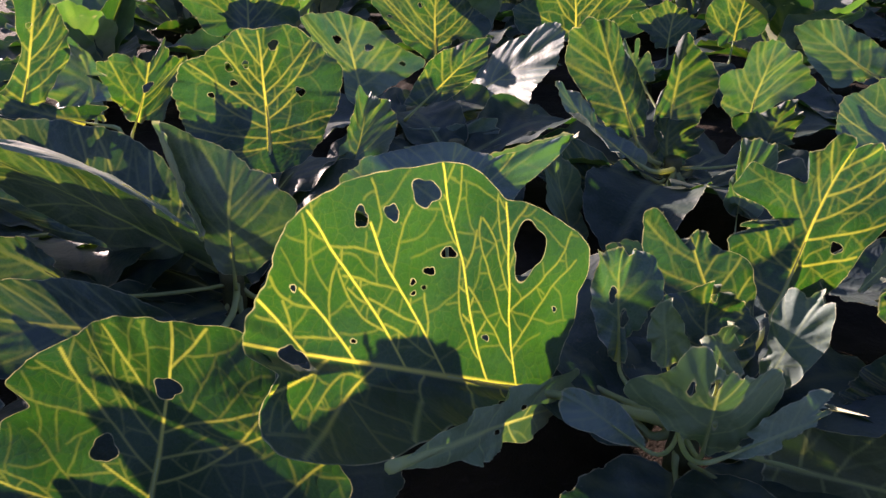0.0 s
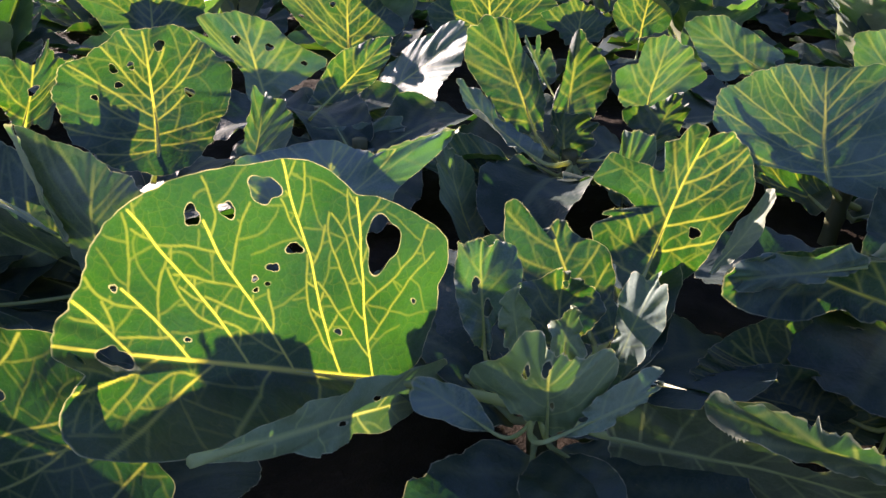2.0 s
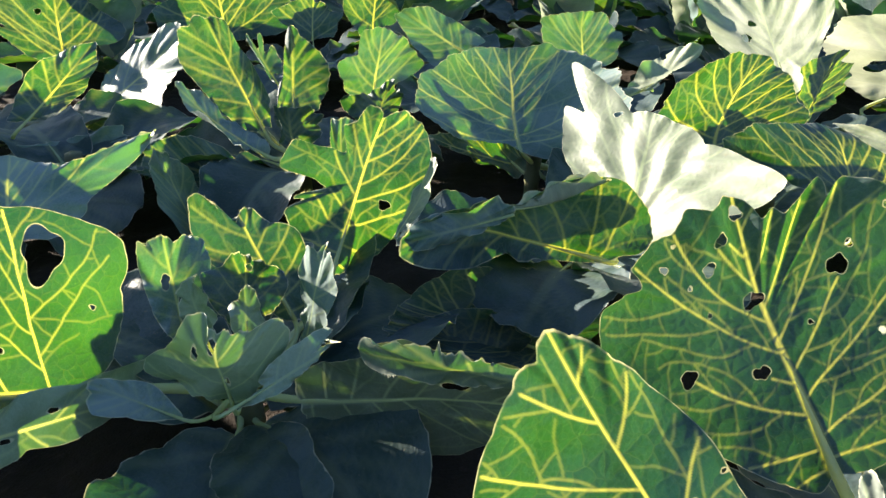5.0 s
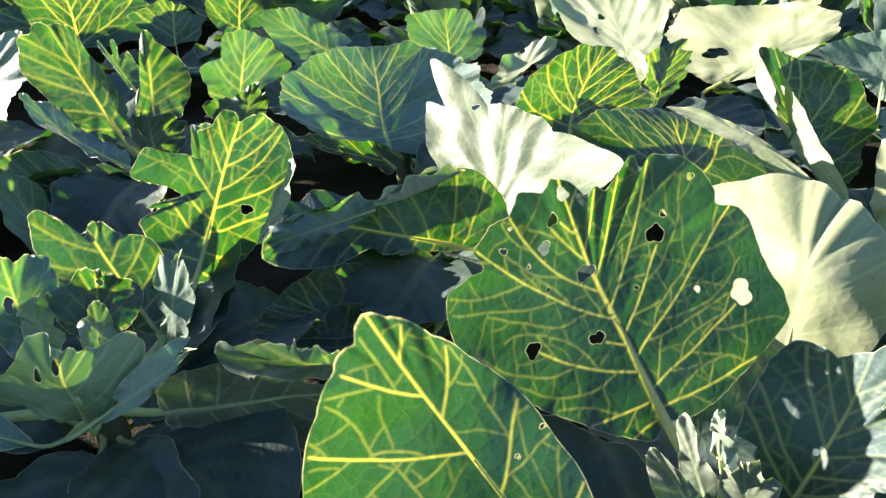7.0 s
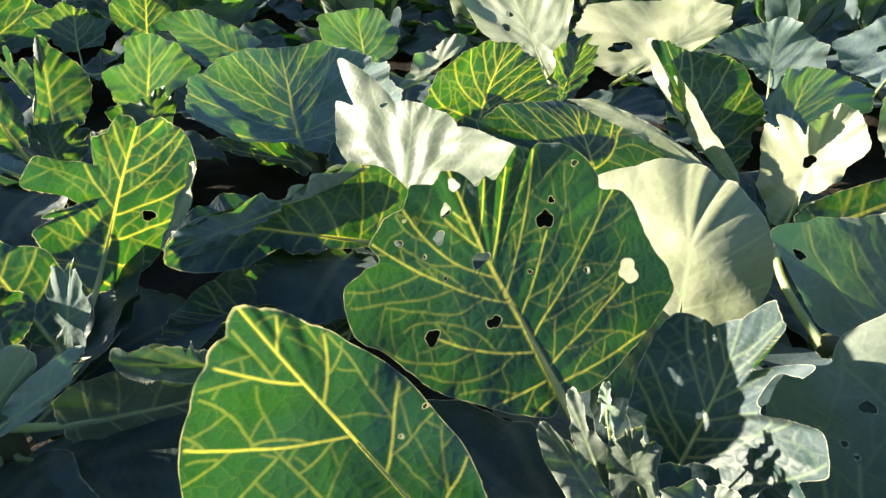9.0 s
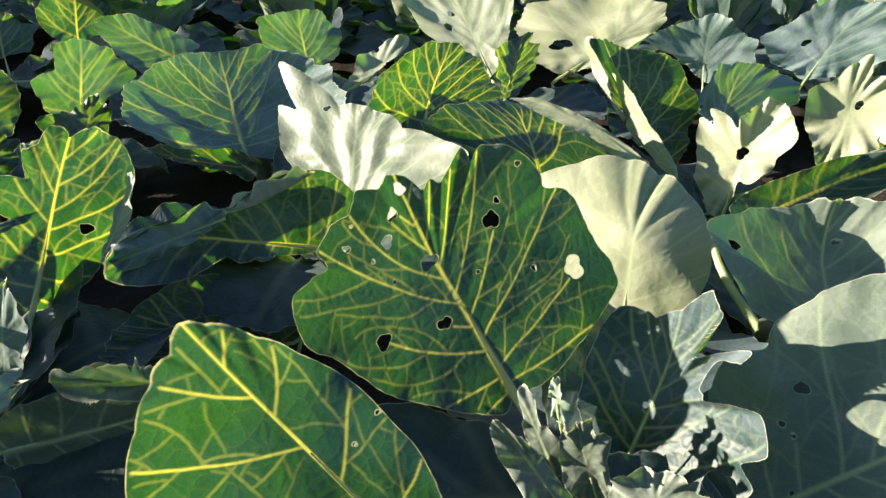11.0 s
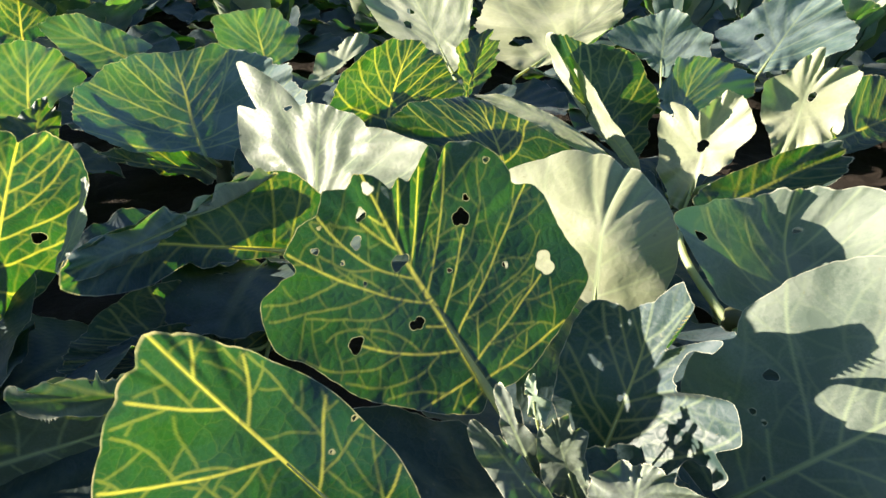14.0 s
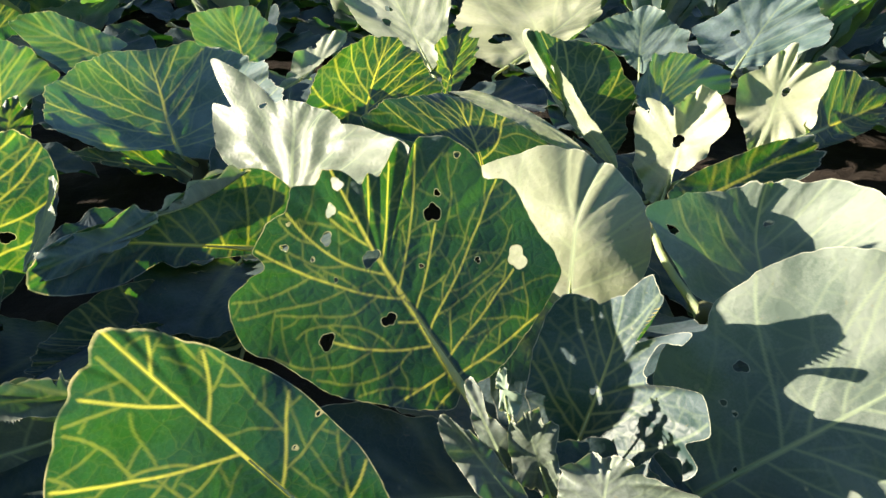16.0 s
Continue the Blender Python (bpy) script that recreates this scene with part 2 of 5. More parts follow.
                k += int(rng.randint(4, 7))
        # cross veins straight off the midrib, and the last mesh
        for line, w in second + [(np.stack([xs, ys], -1)[4:34:3], 0.0006 * size)]:
            k = int(rng.randint(1, 3))
            flip = 1 if rng.rand() < 0.5 else -1
            while k < len(line) - 1 and len(rows) < cap:
                d = line[k + 1] - line[k] if k + 1 < len(line) else line[k] - line[k - 1]
                turn = math.atan2(d[0], d[1]) + flip * radians(rng.uniform(50, 85))
                grown.clear()
                grow(line[k], turn, 0.0, 0.00026, 0.0002, 0.05 * size, 3, 0.14)
                if grown:
                    mids = np.concatenate([mids] + grown)
                flip = -flip
                k += int(rng.randint(4, 7))
        return np.array(rows)

    def build(self, h):
        """Vertices, faces, flat coordinates and the distance to the veins, with a grid of h metres."""
        top = self.rim.max() * 1.12
        nx, ny = int(2 * top * self.hw / h) + 2, int(2 * top * self.hl / h) + 2
        p, s = np.meshgrid(np.linspace(-top, top, nx), np.linspace(-top, top, ny))
        f = self.inside(p, s)
        keep = f > 0
        cell = keep[:-1, :-1] | keep[1:, :-1] | keep[:-1, 1:] | keep[1:, 1:]
        e = 1e-3
        for _ in range(3):
            out = f < 0
            gx = (self.inside(p + e, s) - f) / e / self.hw
            gy = (self.inside(p, s + e) - f) / e / self.hl
            g = np.maximum(np.hypot(gx, gy), 0.35)
            d = np.clip(-f, 0, h) / g
            p = np.where(out, p + gx / g * d / self.hw, p)
            s = np.where(out, s + gy / g * d / self.hl, s)
            f = self.inside(p, s)
        idx = np.arange(nx * ny).reshape(ny, nx)
        quads = np.stack([idx[:-1, :-1], idx[:-1, 1:], idx[1:, 1:], idx[1:, :-1]], -1)[cell]
        used, back = np.unique(quads, return_inverse=True)
        quads = back.reshape(-1, 4)
        p, s = p.ravel()[used], s.ravel()[used]
        x, y = p * self.hw, s * self.hl
        vd, mask = np.full(len(x), 1.0), np.zeros(len(x))
        for x0, y0, x1, y1, w, order in self.veins(h):
            lx, ly = x1 - x0, y1 - y0
            reach = 0.03 if order < 2 else 0.009
            near = np.nonzero((np.abs(x - (x0 + x1) / 2) < reach) & (np.abs(y - (y0 + y1) / 2) < reach))[0]
            if not len(near):
                continue
            xx, yy = x[near] - x0, y[near] - y0
            t = np.clip((xx * lx + yy * ly) / (lx * lx + ly * ly + 1e-12), 0, 1)
            dist = np.hypot(xx - t * lx, yy - t * ly)
            wide = max(w, 0.72 * h)
            g = np.clip((1.9 - dist / wide) / 1.5, 0, 1)
            mask[near] = np.maximum(mask[near], g * g * (3 - 2 * g) * (w / wide) ** 0.9 * (0.95 if order < 2 else 0.72 if order < 3 else 0.45))
            if order < 2:
                vd[near] = np.minimum(vd[near], dist)
        vd = np.clip(vd, 0, 0.02) / 0.02
        rho, th = np.hypot(p, s) / np.maximum(self.radius(np.arctan2(s, p)), 0.2), np.arctan2(s, p)
        wave = sum(a * np.sin(m * th + self.ph[5 + j] + 2.5 * rho) for j, (m, a) in enumerate(((3, .8), (5, .8), (8, .7), (13, .5), (21, .2))))
        swell = np.sin(x * 47 + self.ph[10]) * np.sin(y * 41 + self.ph[11]) + 0.6 * np.sin(x * 96 + 2 + y * 30) * np.sin(y * 83 - x * 25)
        crimp = sum(a * np.sin(m * th + self.ph[j] + np.sin(4 * th)) for j, (m, a) in enumerate(((21, .5), (37, .4), (53, .25))))
        lift = self.ruffle * (rho ** 3 * wave + 0.3 * rho ** 12 * crimp) + 0.0010 * swell + self.puff * vd * vd * (3 - 2 * vd)
        if self.folds:
            count, amp = self.folds
            fan = np.arctan2(x, y + self.hl * 1.05)
            lift = lift + amp * np.sin(count * fan + self.ph[3] + 0.6 * np.sin(7 * s)) * np.clip((s + 1) * 0.9, 0, 1)
        v = self.at(p, s) + self.n * lift[:, None]
        return v, quads, np.stack([x, y, np.zeros_like(x)], -1), mask, self.inside(p, s)

    def rib(self, crown, sides=7):
        """The midrib and its stalk down to the plant's crown, as a tapered tube."""
        ss = np.linspace(-0.25, -1.0, 15)
        line = [self.at(np.zeros(1), np.array([v]))[0] - self.n * 0.0004 for v in ss]
        rad = [0.0006 + 0.0052 * self.stout * min(self.hl, 0.17) / 0.17 * ((-0.25 - v) / 0.75) ** 1.3 for v in ss]
        if crown is not None:
            b, c = line[-1], np.array(crown, float)
            d = (line[-1] - line[-2]) / np.linalg.norm(line[-1] - line[-2])
            far = np.linalg.norm(c - b)
            for i in range(1, 9):
                f = i / 8
                q = b * (1 - f) ** 2 + (b + d * far * 0.3) * 2 * f * (1 - f) + c * f * f
                line.append(q)
                rad.append(rad[14] * (1 + 0.5 * f))
        return tube(line, rad, sides)


class Cage(Blade):
    """A blade drawn by its outline in space: it starts at its base, passes through its middle and bends out to each point of the outline."""

    def shape(self, base, mid, outline, **how):
        base, mid, out = np.array(base, float), np.array(mid, float), np.array([base, *outline], float)
        self.sheet(base, mid, mid * 2 - base, mid, mid + 1e-3, **how)
        ey = (mid - base) / np.linalg.norm(mid - base)
        d = out - mid
        flat = d - np.outer(d @ ey, ey)
        n = np.linalg.svd(np.cross(d, np.roll(d, -1, 0)))[2][0]
        n = n - (n @ ey) * ey
        self.n = n / np.linalg.norm(n)
        self.ey, self.ex = ey, np.cross(ey, self.n)
        self.hl = np.linalg.norm(mid - base)
        self.hw = max(0.35 * self.hl, np.abs(flat @ self.ex).mean() * 1.25)
        p, s, z = d @ self.ex / self.hw, d @ ey / self.hl, d @ self.n
        th = np.arctan2(s, p) % (2 * np.pi)
        k = np.argsort(th)
        th, rr, z = th[k], np.hypot(p, s)[k], z[k]
        ring = np.arange(192) * 2 * np.pi / 192
        self.rim = np.interp(ring, th, rr, period=2 * np.pi)
        lift = np.interp(ring, th, z, period=2 * np.pi)
        soft = np.array([1, 4, 6, 4, 1]) / 16
        self.rim = sum(w * np.roll(self.rim, j - 2) for j, w in enumerate(np.array([0, 1, 4, 1, 0]) / 6))
        for _ in range(10):
            lift = sum(w * np.roll(lift, j - 2) for j, w in enumerate(soft))
        self.lift, self.M = lift, mid

    def at(self, p, s):
        p, s = np.asarray(p, float), np.asarray(s, float)
        th, o = np.arctan2(s, p), (..., None)
        f = (th % (2 * np.pi)) / (2 * np.pi) * 192
        i = np.floor(f).astype(int) % 192
        f = f - np.floor(f)
        z = self.lift[i] * (1 - f) + self.lift[(i + 1) % 192] * f
        rho = np.hypot(p, s) / np.maximum(self.radius(th), 0.15)
        x = self.M + self.ex * (p * self.hw)[o] + self.ey * (s * self.hl)[o] + self.n * (z * np.minimum(rho, 1.2) ** 1.7)[o]
        for dp, ds, start, up, pull in self.curls:
            g = np.maximum(0, p * dp + s * ds - start)
            x = x + self.n * (up * g * g)[o] - (self.ex * self.hw * dp + self.ey * self.hl * ds) * (pull * g * g)[o]
        return x


def tube(line, rad, sides=7):
    line = np.array(line)
    tang = np.gradient(line, axis=0)
    verts, faces, up = [], [], np.array([0.3, 0.2, 0.93])
    for c, t, r in zip(line, tang, rad):
        t = t / (np.linalg.norm(t) + 1e-9)
        u = np.cross(t, up)
        u /= np.linalg.norm(u) + 1e-9
        w = np.cross(u, t)
        for k in range(sides):
            a = 2 * np.pi * k / sides
            verts.append(c + r * (np.cos(a) * u + np.sin(a) * w))
    for i in range(len(line) - 1):
        for k in range(sides):
            a, b = i * sides + k, i * sides + (k + 1) % sides
            faces.append((a, b, b + sides, a + sides))
    faces.append(tuple(range(sides - 1, -1, -1)))
    faces.append(tuple(range((len(line) - 1) * sides, len(line) * sides)))
    return np.array(verts), faces
# ---------------------------------------------------------------- objects
def mesh_from(name, verts, faces, material):
    me = bpy.data.meshes.new(name)
    me.from_pydata([tuple(v) for v in np.asarray(verts).tolist()], [], [tuple(f) for f in (faces.tolist() if hasattr(faces, "tolist") else faces)])
    me.polygons.foreach_set("use_smooth", np.ones(len(me.polygons), bool))
    me.materials.append(material)
    me.update()
    return me


def part(name, me, parent, label=""):
    ob = new(name, me)
    ob.parent = parent
    return tagged(ob, label)


def plant(x, y, label, crown=0.10, stem=0.016):
    """A cabbage plant: an Empty on the soil with a stout stem up to its crown."""
    ob = tagged(new("cabbage_plant"), label, "cabbage", "cabbages in the field")
    ob.location = (x, y, 0)
    zs = np.linspace(-0.03, crown, 9)
    rng = np.random.RandomState(int(abs(x * 991 + y * 373)))
    line = [(0.006 * math.sin(9 * z + x * 7), 0.006 * math.cos(8 * z + y * 5), z) for z in zs]
    part("stem", mesh_from("stem", *tube(line, [stem * (0.85 + 0.3 * rng.rand()) for _ in zs], 10), STEM), ob)
    ob["crown"] = crown
    return ob


def leaf(owner, base, mid, tip, left, right, h=0.004, look_of=None, crown=True, label="", **how):
    """One leaf of a plant, with its midrib and stalk as a part of it."""
    off = np.array(owner.location)
    blade = Blade(*(np.array(v, float) - off for v in (base, mid, tip, left, right)), **how)
    return leaf_parts(owner, blade, h, look_of, crown, label)


def drawn_leaf(owner, base, mid, outline, h=0.003, look_of=None, crown=True, label="", **how):
    """One leaf of a plant, drawn by its outline."""
    off = np.array(owner.location)
    blade = Cage(np.array(base) - off, np.array(mid) - off, np.array(outline) - off, **how)
    return leaf_parts(owner, blade, h, look_of, crown, label)


def leaf_parts(owner, blade, h, look_of, crown, label):
    v, f, flat, vd, edge = blade.build(h)
    me = mesh_from("leaf", v, f, look_of or LEAF)
    me.attributes.new("flat", "FLOAT_VECTOR", "POINT").data.foreach_set("vector", flat.ravel())
    me.attributes.new("vein", "FLOAT", "POINT").data.foreach_set("value", vd)
    me.attributes.new("edge", "FLOAT", "POINT").data.foreach_set("value", edge)
    ob = part("leaf", me, owner, label)
    part("midrib", mesh_from("midrib", *blade.rib((0, 0, owner["crown"] - 0.02) if crown else None), RIB), ob)
    return ob


def low_leaf(owner, heading, length, width, rise, droop, seed, h=0.0075, look_of=None, start=0.03, z0=None, **how):
    """A leaf that leaves the crown in a compass direction (degrees), rises and bends over."""
    a, c = radians(heading), Vector(owner.location)
    out, side = Vector((math.cos(a), math.sin(a), 0)), Vector((-math.sin(a), math.cos(a), 0))
    z = owner["crown"] if z0 is None else z0
    b = c + out * start + Vector((0, 0, z))
    up = radians(rise)
    m = b + (out * math.cos(up) + Vector((0, 0, math.sin(up)))) * length * 0.55
    dn = radians(rise - droop)
    t = m + (out * math.cos(dn) + Vector((0, 0, math.sin(dn)))) * length * 0.5
    cup = Vector((0, 0, 1)) * width * 0.16
    return leaf(owner, b, m, t, m + side * width / 2 + cup, m - side * width / 2 + cup, h=h, seed=seed, look_of=look_of, **how)
# ---------------------------------------------------------------- the soil
def soil():
    """One sheet of tilled earth: fine and cloddy in the middle, coarse out to the horizon."""
    near = np.linspace(-1.6, 3.6, 210)
    far = np.array([4.2, 5.2, 7, 10, 16, 30, 60, 150, 400])
    g = np.concatenate([-far[::-1] + 1.0, near, far + 0.5])
    x, y = np.meshgrid(g, g)
    z = np.array([[0.016 * noise.noise(Vector((a * 7, b * 7, 0.3))) + 0.010 * noise.noise(Vector((a * 21, b * 21, 4.0))) + 0.006 * noise.noise(Vector((a * 55, b * 55, 9.0)))
                   for a in g] for b in g])
    n = len(g)
    i = np.arange(n * n).reshape(n, n)
    quads = np.stack([i[:-1, :-1], i[:-1, 1:], i[1:, 1:], i[1:, :-1]], -1).reshape(-1, 4)
    ob = new("ground", mesh_from("ground", np.stack([x.ravel(), y.ravel(), z.ravel() - 0.008], -1), quads, SOIL))
    return tagged(ob, "dark brown tilled soil with small clods", "soil", "", "structure")


soil()
# ---------------------------------------------------------------- the plants near the path
p1 = plant(0.245, 0.530, "young cabbage with a loose ragged heart and wide eaten outer leaves")
p2 = plant(0.700, 0.085, "large cabbage with tall sunlit leaves full of insect holes", 0.08)
p2b = plant(0.800, -0.100, "cabbage with a broad pale leaf in full sun", 0.08)
p3 = plant(-0.270, 0.360, "cabbage with a big backlit leaf and a torn hole", 0.08)
p4 = plant(-0.280, 0.800, "cabbage with folded boat-shaped leaves over dark soil")
p5 = plant(-0.330, 1.080, "cabbage with an upright translucent green leaf full of small holes")
p6 = plant(-0.080, 1.580, "cabbage with spreading blue-green leaves, one folded and lit pale")
p7 = plant(0.450, 1.230, "cabbage with narrow upright leaves and bitten edges")
p8 = plant(0.780, 0.700, "cabbage with a pale ribbed leaf bright in the sun")
p8b = plant(0.870, 1.010, "cabbage with one broad rounded blue-green leaf")
p8c = plant(1.150, 0.700, "cabbage with broad arching leaves and a bright green one")
p9 = plant(1.400, 0.310, "cabbage with tattered cream-lit inner leaves")
p10 = plant(1.080, 0.080, "cabbage with a wide sunlit leaf and leaf shadows on it", 0.08)
p11 = plant(1.850, 0.700, "cabbage with wide grey-blue leaves and wormholes")
p12 = plant(1.000, 1.500, "cabbage with small rounded green leaves")
p13 = plant(-0.620, 1.030, "cabbage with torn edges and translucent veins")
p14 = plant(0.620, 2.050, "cabbage with bright translucent upper leaves")
p15 = plant(0.020, 1.330, "cabbage with low grey-green leaves on the soil")
p16 = plant(1.520, 1.020, "cabbage with a sunlit leaf, coloured pale, pierced by small holes")
p17 = plant(1.190, 1.180, "cabbage with grey-blue upright leaves")
# ---------------------------------------------------------------- the leaves of the plants near the path
drawn_leaf(p1, (0.121, 0.543, 0.107), (-0.024, 0.474, 0.194), [(-0.128, 0.398, 0.286), (-0.126, 0.404, 0.292), (-0.119, 0.413, 0.295), (-0.115, 0.428, 0.308), (-0.115, 0.441, 0.320), (-0.107, 0.457, 0.334), (-0.093, 0.477, 0.345), (-0.071, 0.502, 0.352), (-0.049, 0.520, 0.353), (-0.021, 0.549, 0.348), (0.012, 0.574, 0.343), (0.042, 0.597, 0.324), (0.069, 0.603, 0.293), (0.088, 0.616, 0.286), (0.122, 0.631, 0.259), (0.153, 0.631, 0.227), (0.155, 0.623, 0.202), (0.143, 0.612, 0.182), (0.140, 0.594, 0.149), (0.132, 0.570, 0.125), (0.097, 0.537, 0.118), (0.057, 0.482, 0.154), (0.016, 0.403, 0.199), (-0.006, 0.358, 0.221), (-0.023, 0.334, 0.229), (-0.054, 0.329, 0.235), (-0.079, 0.331, 0.237), (-0.096, 0.329, 0.243), (-0.106, 0.343, 0.259), (-0.105, 0.358, 0.266), (-0.099, 0.372, 0.271), (-0.126, 0.387, 0.274)],
           h=0.0012, seed=1, holes=[(1.12, 0.41, 0.0077, 0.0067), (1.24, 0.26, 0.0055, 0.0087), (1.49, 0.11, 0.0099, 0.0182), (1.08, -0.12, 0.0048, 0.0086), (0.87, -0.03, 0.0035, 0.0055), (1.34, -0.61, 0.0331, 0.0156), (-0.05, 0.60, 0.0068, 0.0130), (0.44, 0.66, 0.0021, 0.0029), (0.74, 0.05, 0.0024, 0.0030), (0.65, 0.03, 0.0019, 0.0024), (0.72, -0.02, 0.0020, 0.0024), (0.15, 0.31, 0.0018, 0.0023), (0.41, -0.45, 0.0026, 0.0035), (0.84, -0.90, 0.0022, 0.0033)], pairs=6, rag=0.012, ruffle=0.004)
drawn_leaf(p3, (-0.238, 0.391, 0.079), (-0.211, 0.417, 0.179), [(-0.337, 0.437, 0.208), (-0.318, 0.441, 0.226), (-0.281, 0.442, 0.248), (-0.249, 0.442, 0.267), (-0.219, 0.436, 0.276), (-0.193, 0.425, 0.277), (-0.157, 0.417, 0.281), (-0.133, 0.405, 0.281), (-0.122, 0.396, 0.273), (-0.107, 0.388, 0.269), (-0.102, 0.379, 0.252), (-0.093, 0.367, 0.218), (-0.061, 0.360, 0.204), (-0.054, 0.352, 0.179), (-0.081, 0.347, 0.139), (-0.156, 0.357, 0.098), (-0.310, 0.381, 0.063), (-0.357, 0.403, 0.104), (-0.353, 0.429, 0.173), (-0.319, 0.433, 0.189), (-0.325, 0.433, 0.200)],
           h=0.0013, seed=2, holes=[(0.00, 0.36, 0.0110, 0.0095), (-0.40, -0.31, 0.0096, 0.0140)], look_of=SHADED_LEAF, rag=0.01, ruffle=0.004)
drawn_leaf(p4, (-0.250, 0.719, 0.139), (-0.245, 0.719, 0.212), [(-0.323, 0.761, 0.323), (-0.294, 0.761, 0.311), (-0.275, 0.757, 0.304), (-0.244, 0.746, 0.293), (-0.216, 0.731, 0.274), (-0.182, 0.719, 0.262), (-0.154, 0.706, 0.249), (-0.160, 0.703, 0.232), (-0.178, 0.701, 0.208), (-0.202, 0.703, 0.170), (-0.230, 0.712, 0.147), (-0.271, 0.725, 0.151), (-0.288, 0.733, 0.187), (-0.299, 0.742, 0.234), (-0.307, 0.747, 0.275)],
           h=0.002, seed=3, look_of=BOAT_LEAF, ruffle=0.003)
drawn_leaf(p4, (-0.296, 0.847, 0.060), (-0.458, 0.821, 0.186), [(-0.563, 0.754, 0.296), (-0.517, 0.766, 0.296), (-0.487, 0.770, 0.292), (-0.456, 0.769, 0.279), (-0.412, 0.765, 0.259), (-0.367, 0.755, 0.230), (-0.330, 0.752, 0.201), (-0.299, 0.750, 0.177), (-0.281, 0.771, 0.131), (-0.362, 0.832, 0.077), (-0.426, 0.838, 0.091), (-0.501, 0.844, 0.124), (-0.560, 0.844, 0.167), (-0.593, 0.843, 0.210), (-0.616, 0.815, 0.264)],
           h=0.002, seed=4, look_of=BOAT_LEAF, ruffle=0.003)
leaf(p4, (-0.345, 0.880, 0.082), (-0.499, 0.896, 0.154), (-0.643, 0.892, 0.245), (-0.502, 0.843, 0.120), (-0.465, 0.967, 0.236), h=0.0019, seed=5,
     rim=[0.97, 0.94, 0.94, 0.97, 1.00, 1.05, 1.09, 0.99, 0.94, 0.95, 1.00, 1.15, 1.33, 1.59, 1.59, 1.03, 0.83, 0.75, 0.73, 0.75, 0.81, 0.79, 0.82, 0.88, 0.89, 0.85, 0.85, 0.90, 0.98, 0.99], look_of=SUNLESS_LEAF)
leaf(p5, (-0.292, 1.082, 0.172), (-0.309, 1.155, 0.251), (-0.323, 1.194, 0.352), (-0.455, 1.104, 0.269), (-0.167, 1.153, 0.264), h=0.0019, seed=6,
     rim=[0.95, 0.98, 1.01, 0.98, 0.97, 0.98, 0.99, 1.00, 1.01, 1.05, 1.10, 1.07, 1.04, 1.03, 0.99, 0.97, 0.96, 0.92, 0.89, 0.86, 0.85, 0.85, 0.86, 0.87, 0.90, 0.91, 0.91, 0.92, 0.94, 0.97, 0.97, 0.99, 1.01, 1.04, 1.11, 1.14, 1.16, 1.20, 1.27, 1.32, 1.34, 1.38, 1.44, 1.39, 1.35, 1.29, 1.20, 1.11, 1.04, 0.99, 0.95, 0.93, 0.92, 0.92, 0.93, 0.93],
     holes=[(0.18, 0.73, 0.0089, 0.0082), (-0.33, 0.14, 0.0054, 0.0059), (-0.58, -0.07, 0.0043, 0.0050), (0.43, -0.03, 0.0081, 0.0081), (-0.36, 0.39, 0.0063, 0.0067), (-0.17, 0.44, 0.0056, 0.0057)])
leaf(p6, (-0.167, 1.412, 0.137), (-0.196, 1.460, 0.231), (-0.222, 1.480, 0.335), (-0.311, 1.441, 0.281), (-0.038, 1.448, 0.235), h=0.0028, seed=7,
     rim=[0.99, 0.89, 0.82, 0.76, 0.81, 0.94, 0.96, 0.98, 0.97, 0.94, 0.94, 0.95, 0.95, 0.69, 0.97, 0.38, 0.34, 0.33, 0.33, 0.36, 0.50, 0.86, 0.89, 0.80, 0.68, 0.64, 0.63, 0.65, 0.70, 0.83],
     holes=[(-0.17, 0.43, 0.0097, 0.0091), (0.30, 0.35, 0.0082, 0.0085), (0.70, 0.03, 0.0052, 0.0060)], look_of=SKYLIT_LEAF)
leaf(p6, (-0.037, 1.752, 0.011), (0.130, 1.691, 0.138), (0.278, 1.618, 0.282), (0.118, 1.758, 0.196), (0.199, 1.520, 0.117), h=0.0028, seed=8,
     rim=[0.93, 0.82, 0.78, 0.76, 0.78, 0.83, 0.91, 0.95, 0.97, 0.90, 0.85, 0.86, 0.84, 0.86, 0.90, 0.92, 0.88, 0.76, 0.68, 0.63, 0.62, 0.74, 0.93, 0.86, 0.81, 0.80, 0.83, 0.88, 1.01, 0.98], look_of=SKYLIT_LEAF, folds=(9, 0.005))
leaf(p6, (-0.070, 1.420, 0.134), (0.009, 1.466, 0.199), (0.089, 1.486, 0.276), (-0.039, 1.466, 0.232), (0.059, 1.446, 0.189), h=0.0019, seed=9,
     rim=[0.89, 0.85, 0.85, 0.90, 0.90, 0.90, 0.96, 1.07, 0.99, 0.95, 0.94, 0.92, 0.93, 0.96, 0.93, 0.95, 0.89, 0.87, 0.89, 0.94, 1.04, 0.96, 0.84, 0.78, 0.76, 0.74, 0.77, 0.86, 0.84, 0.85])
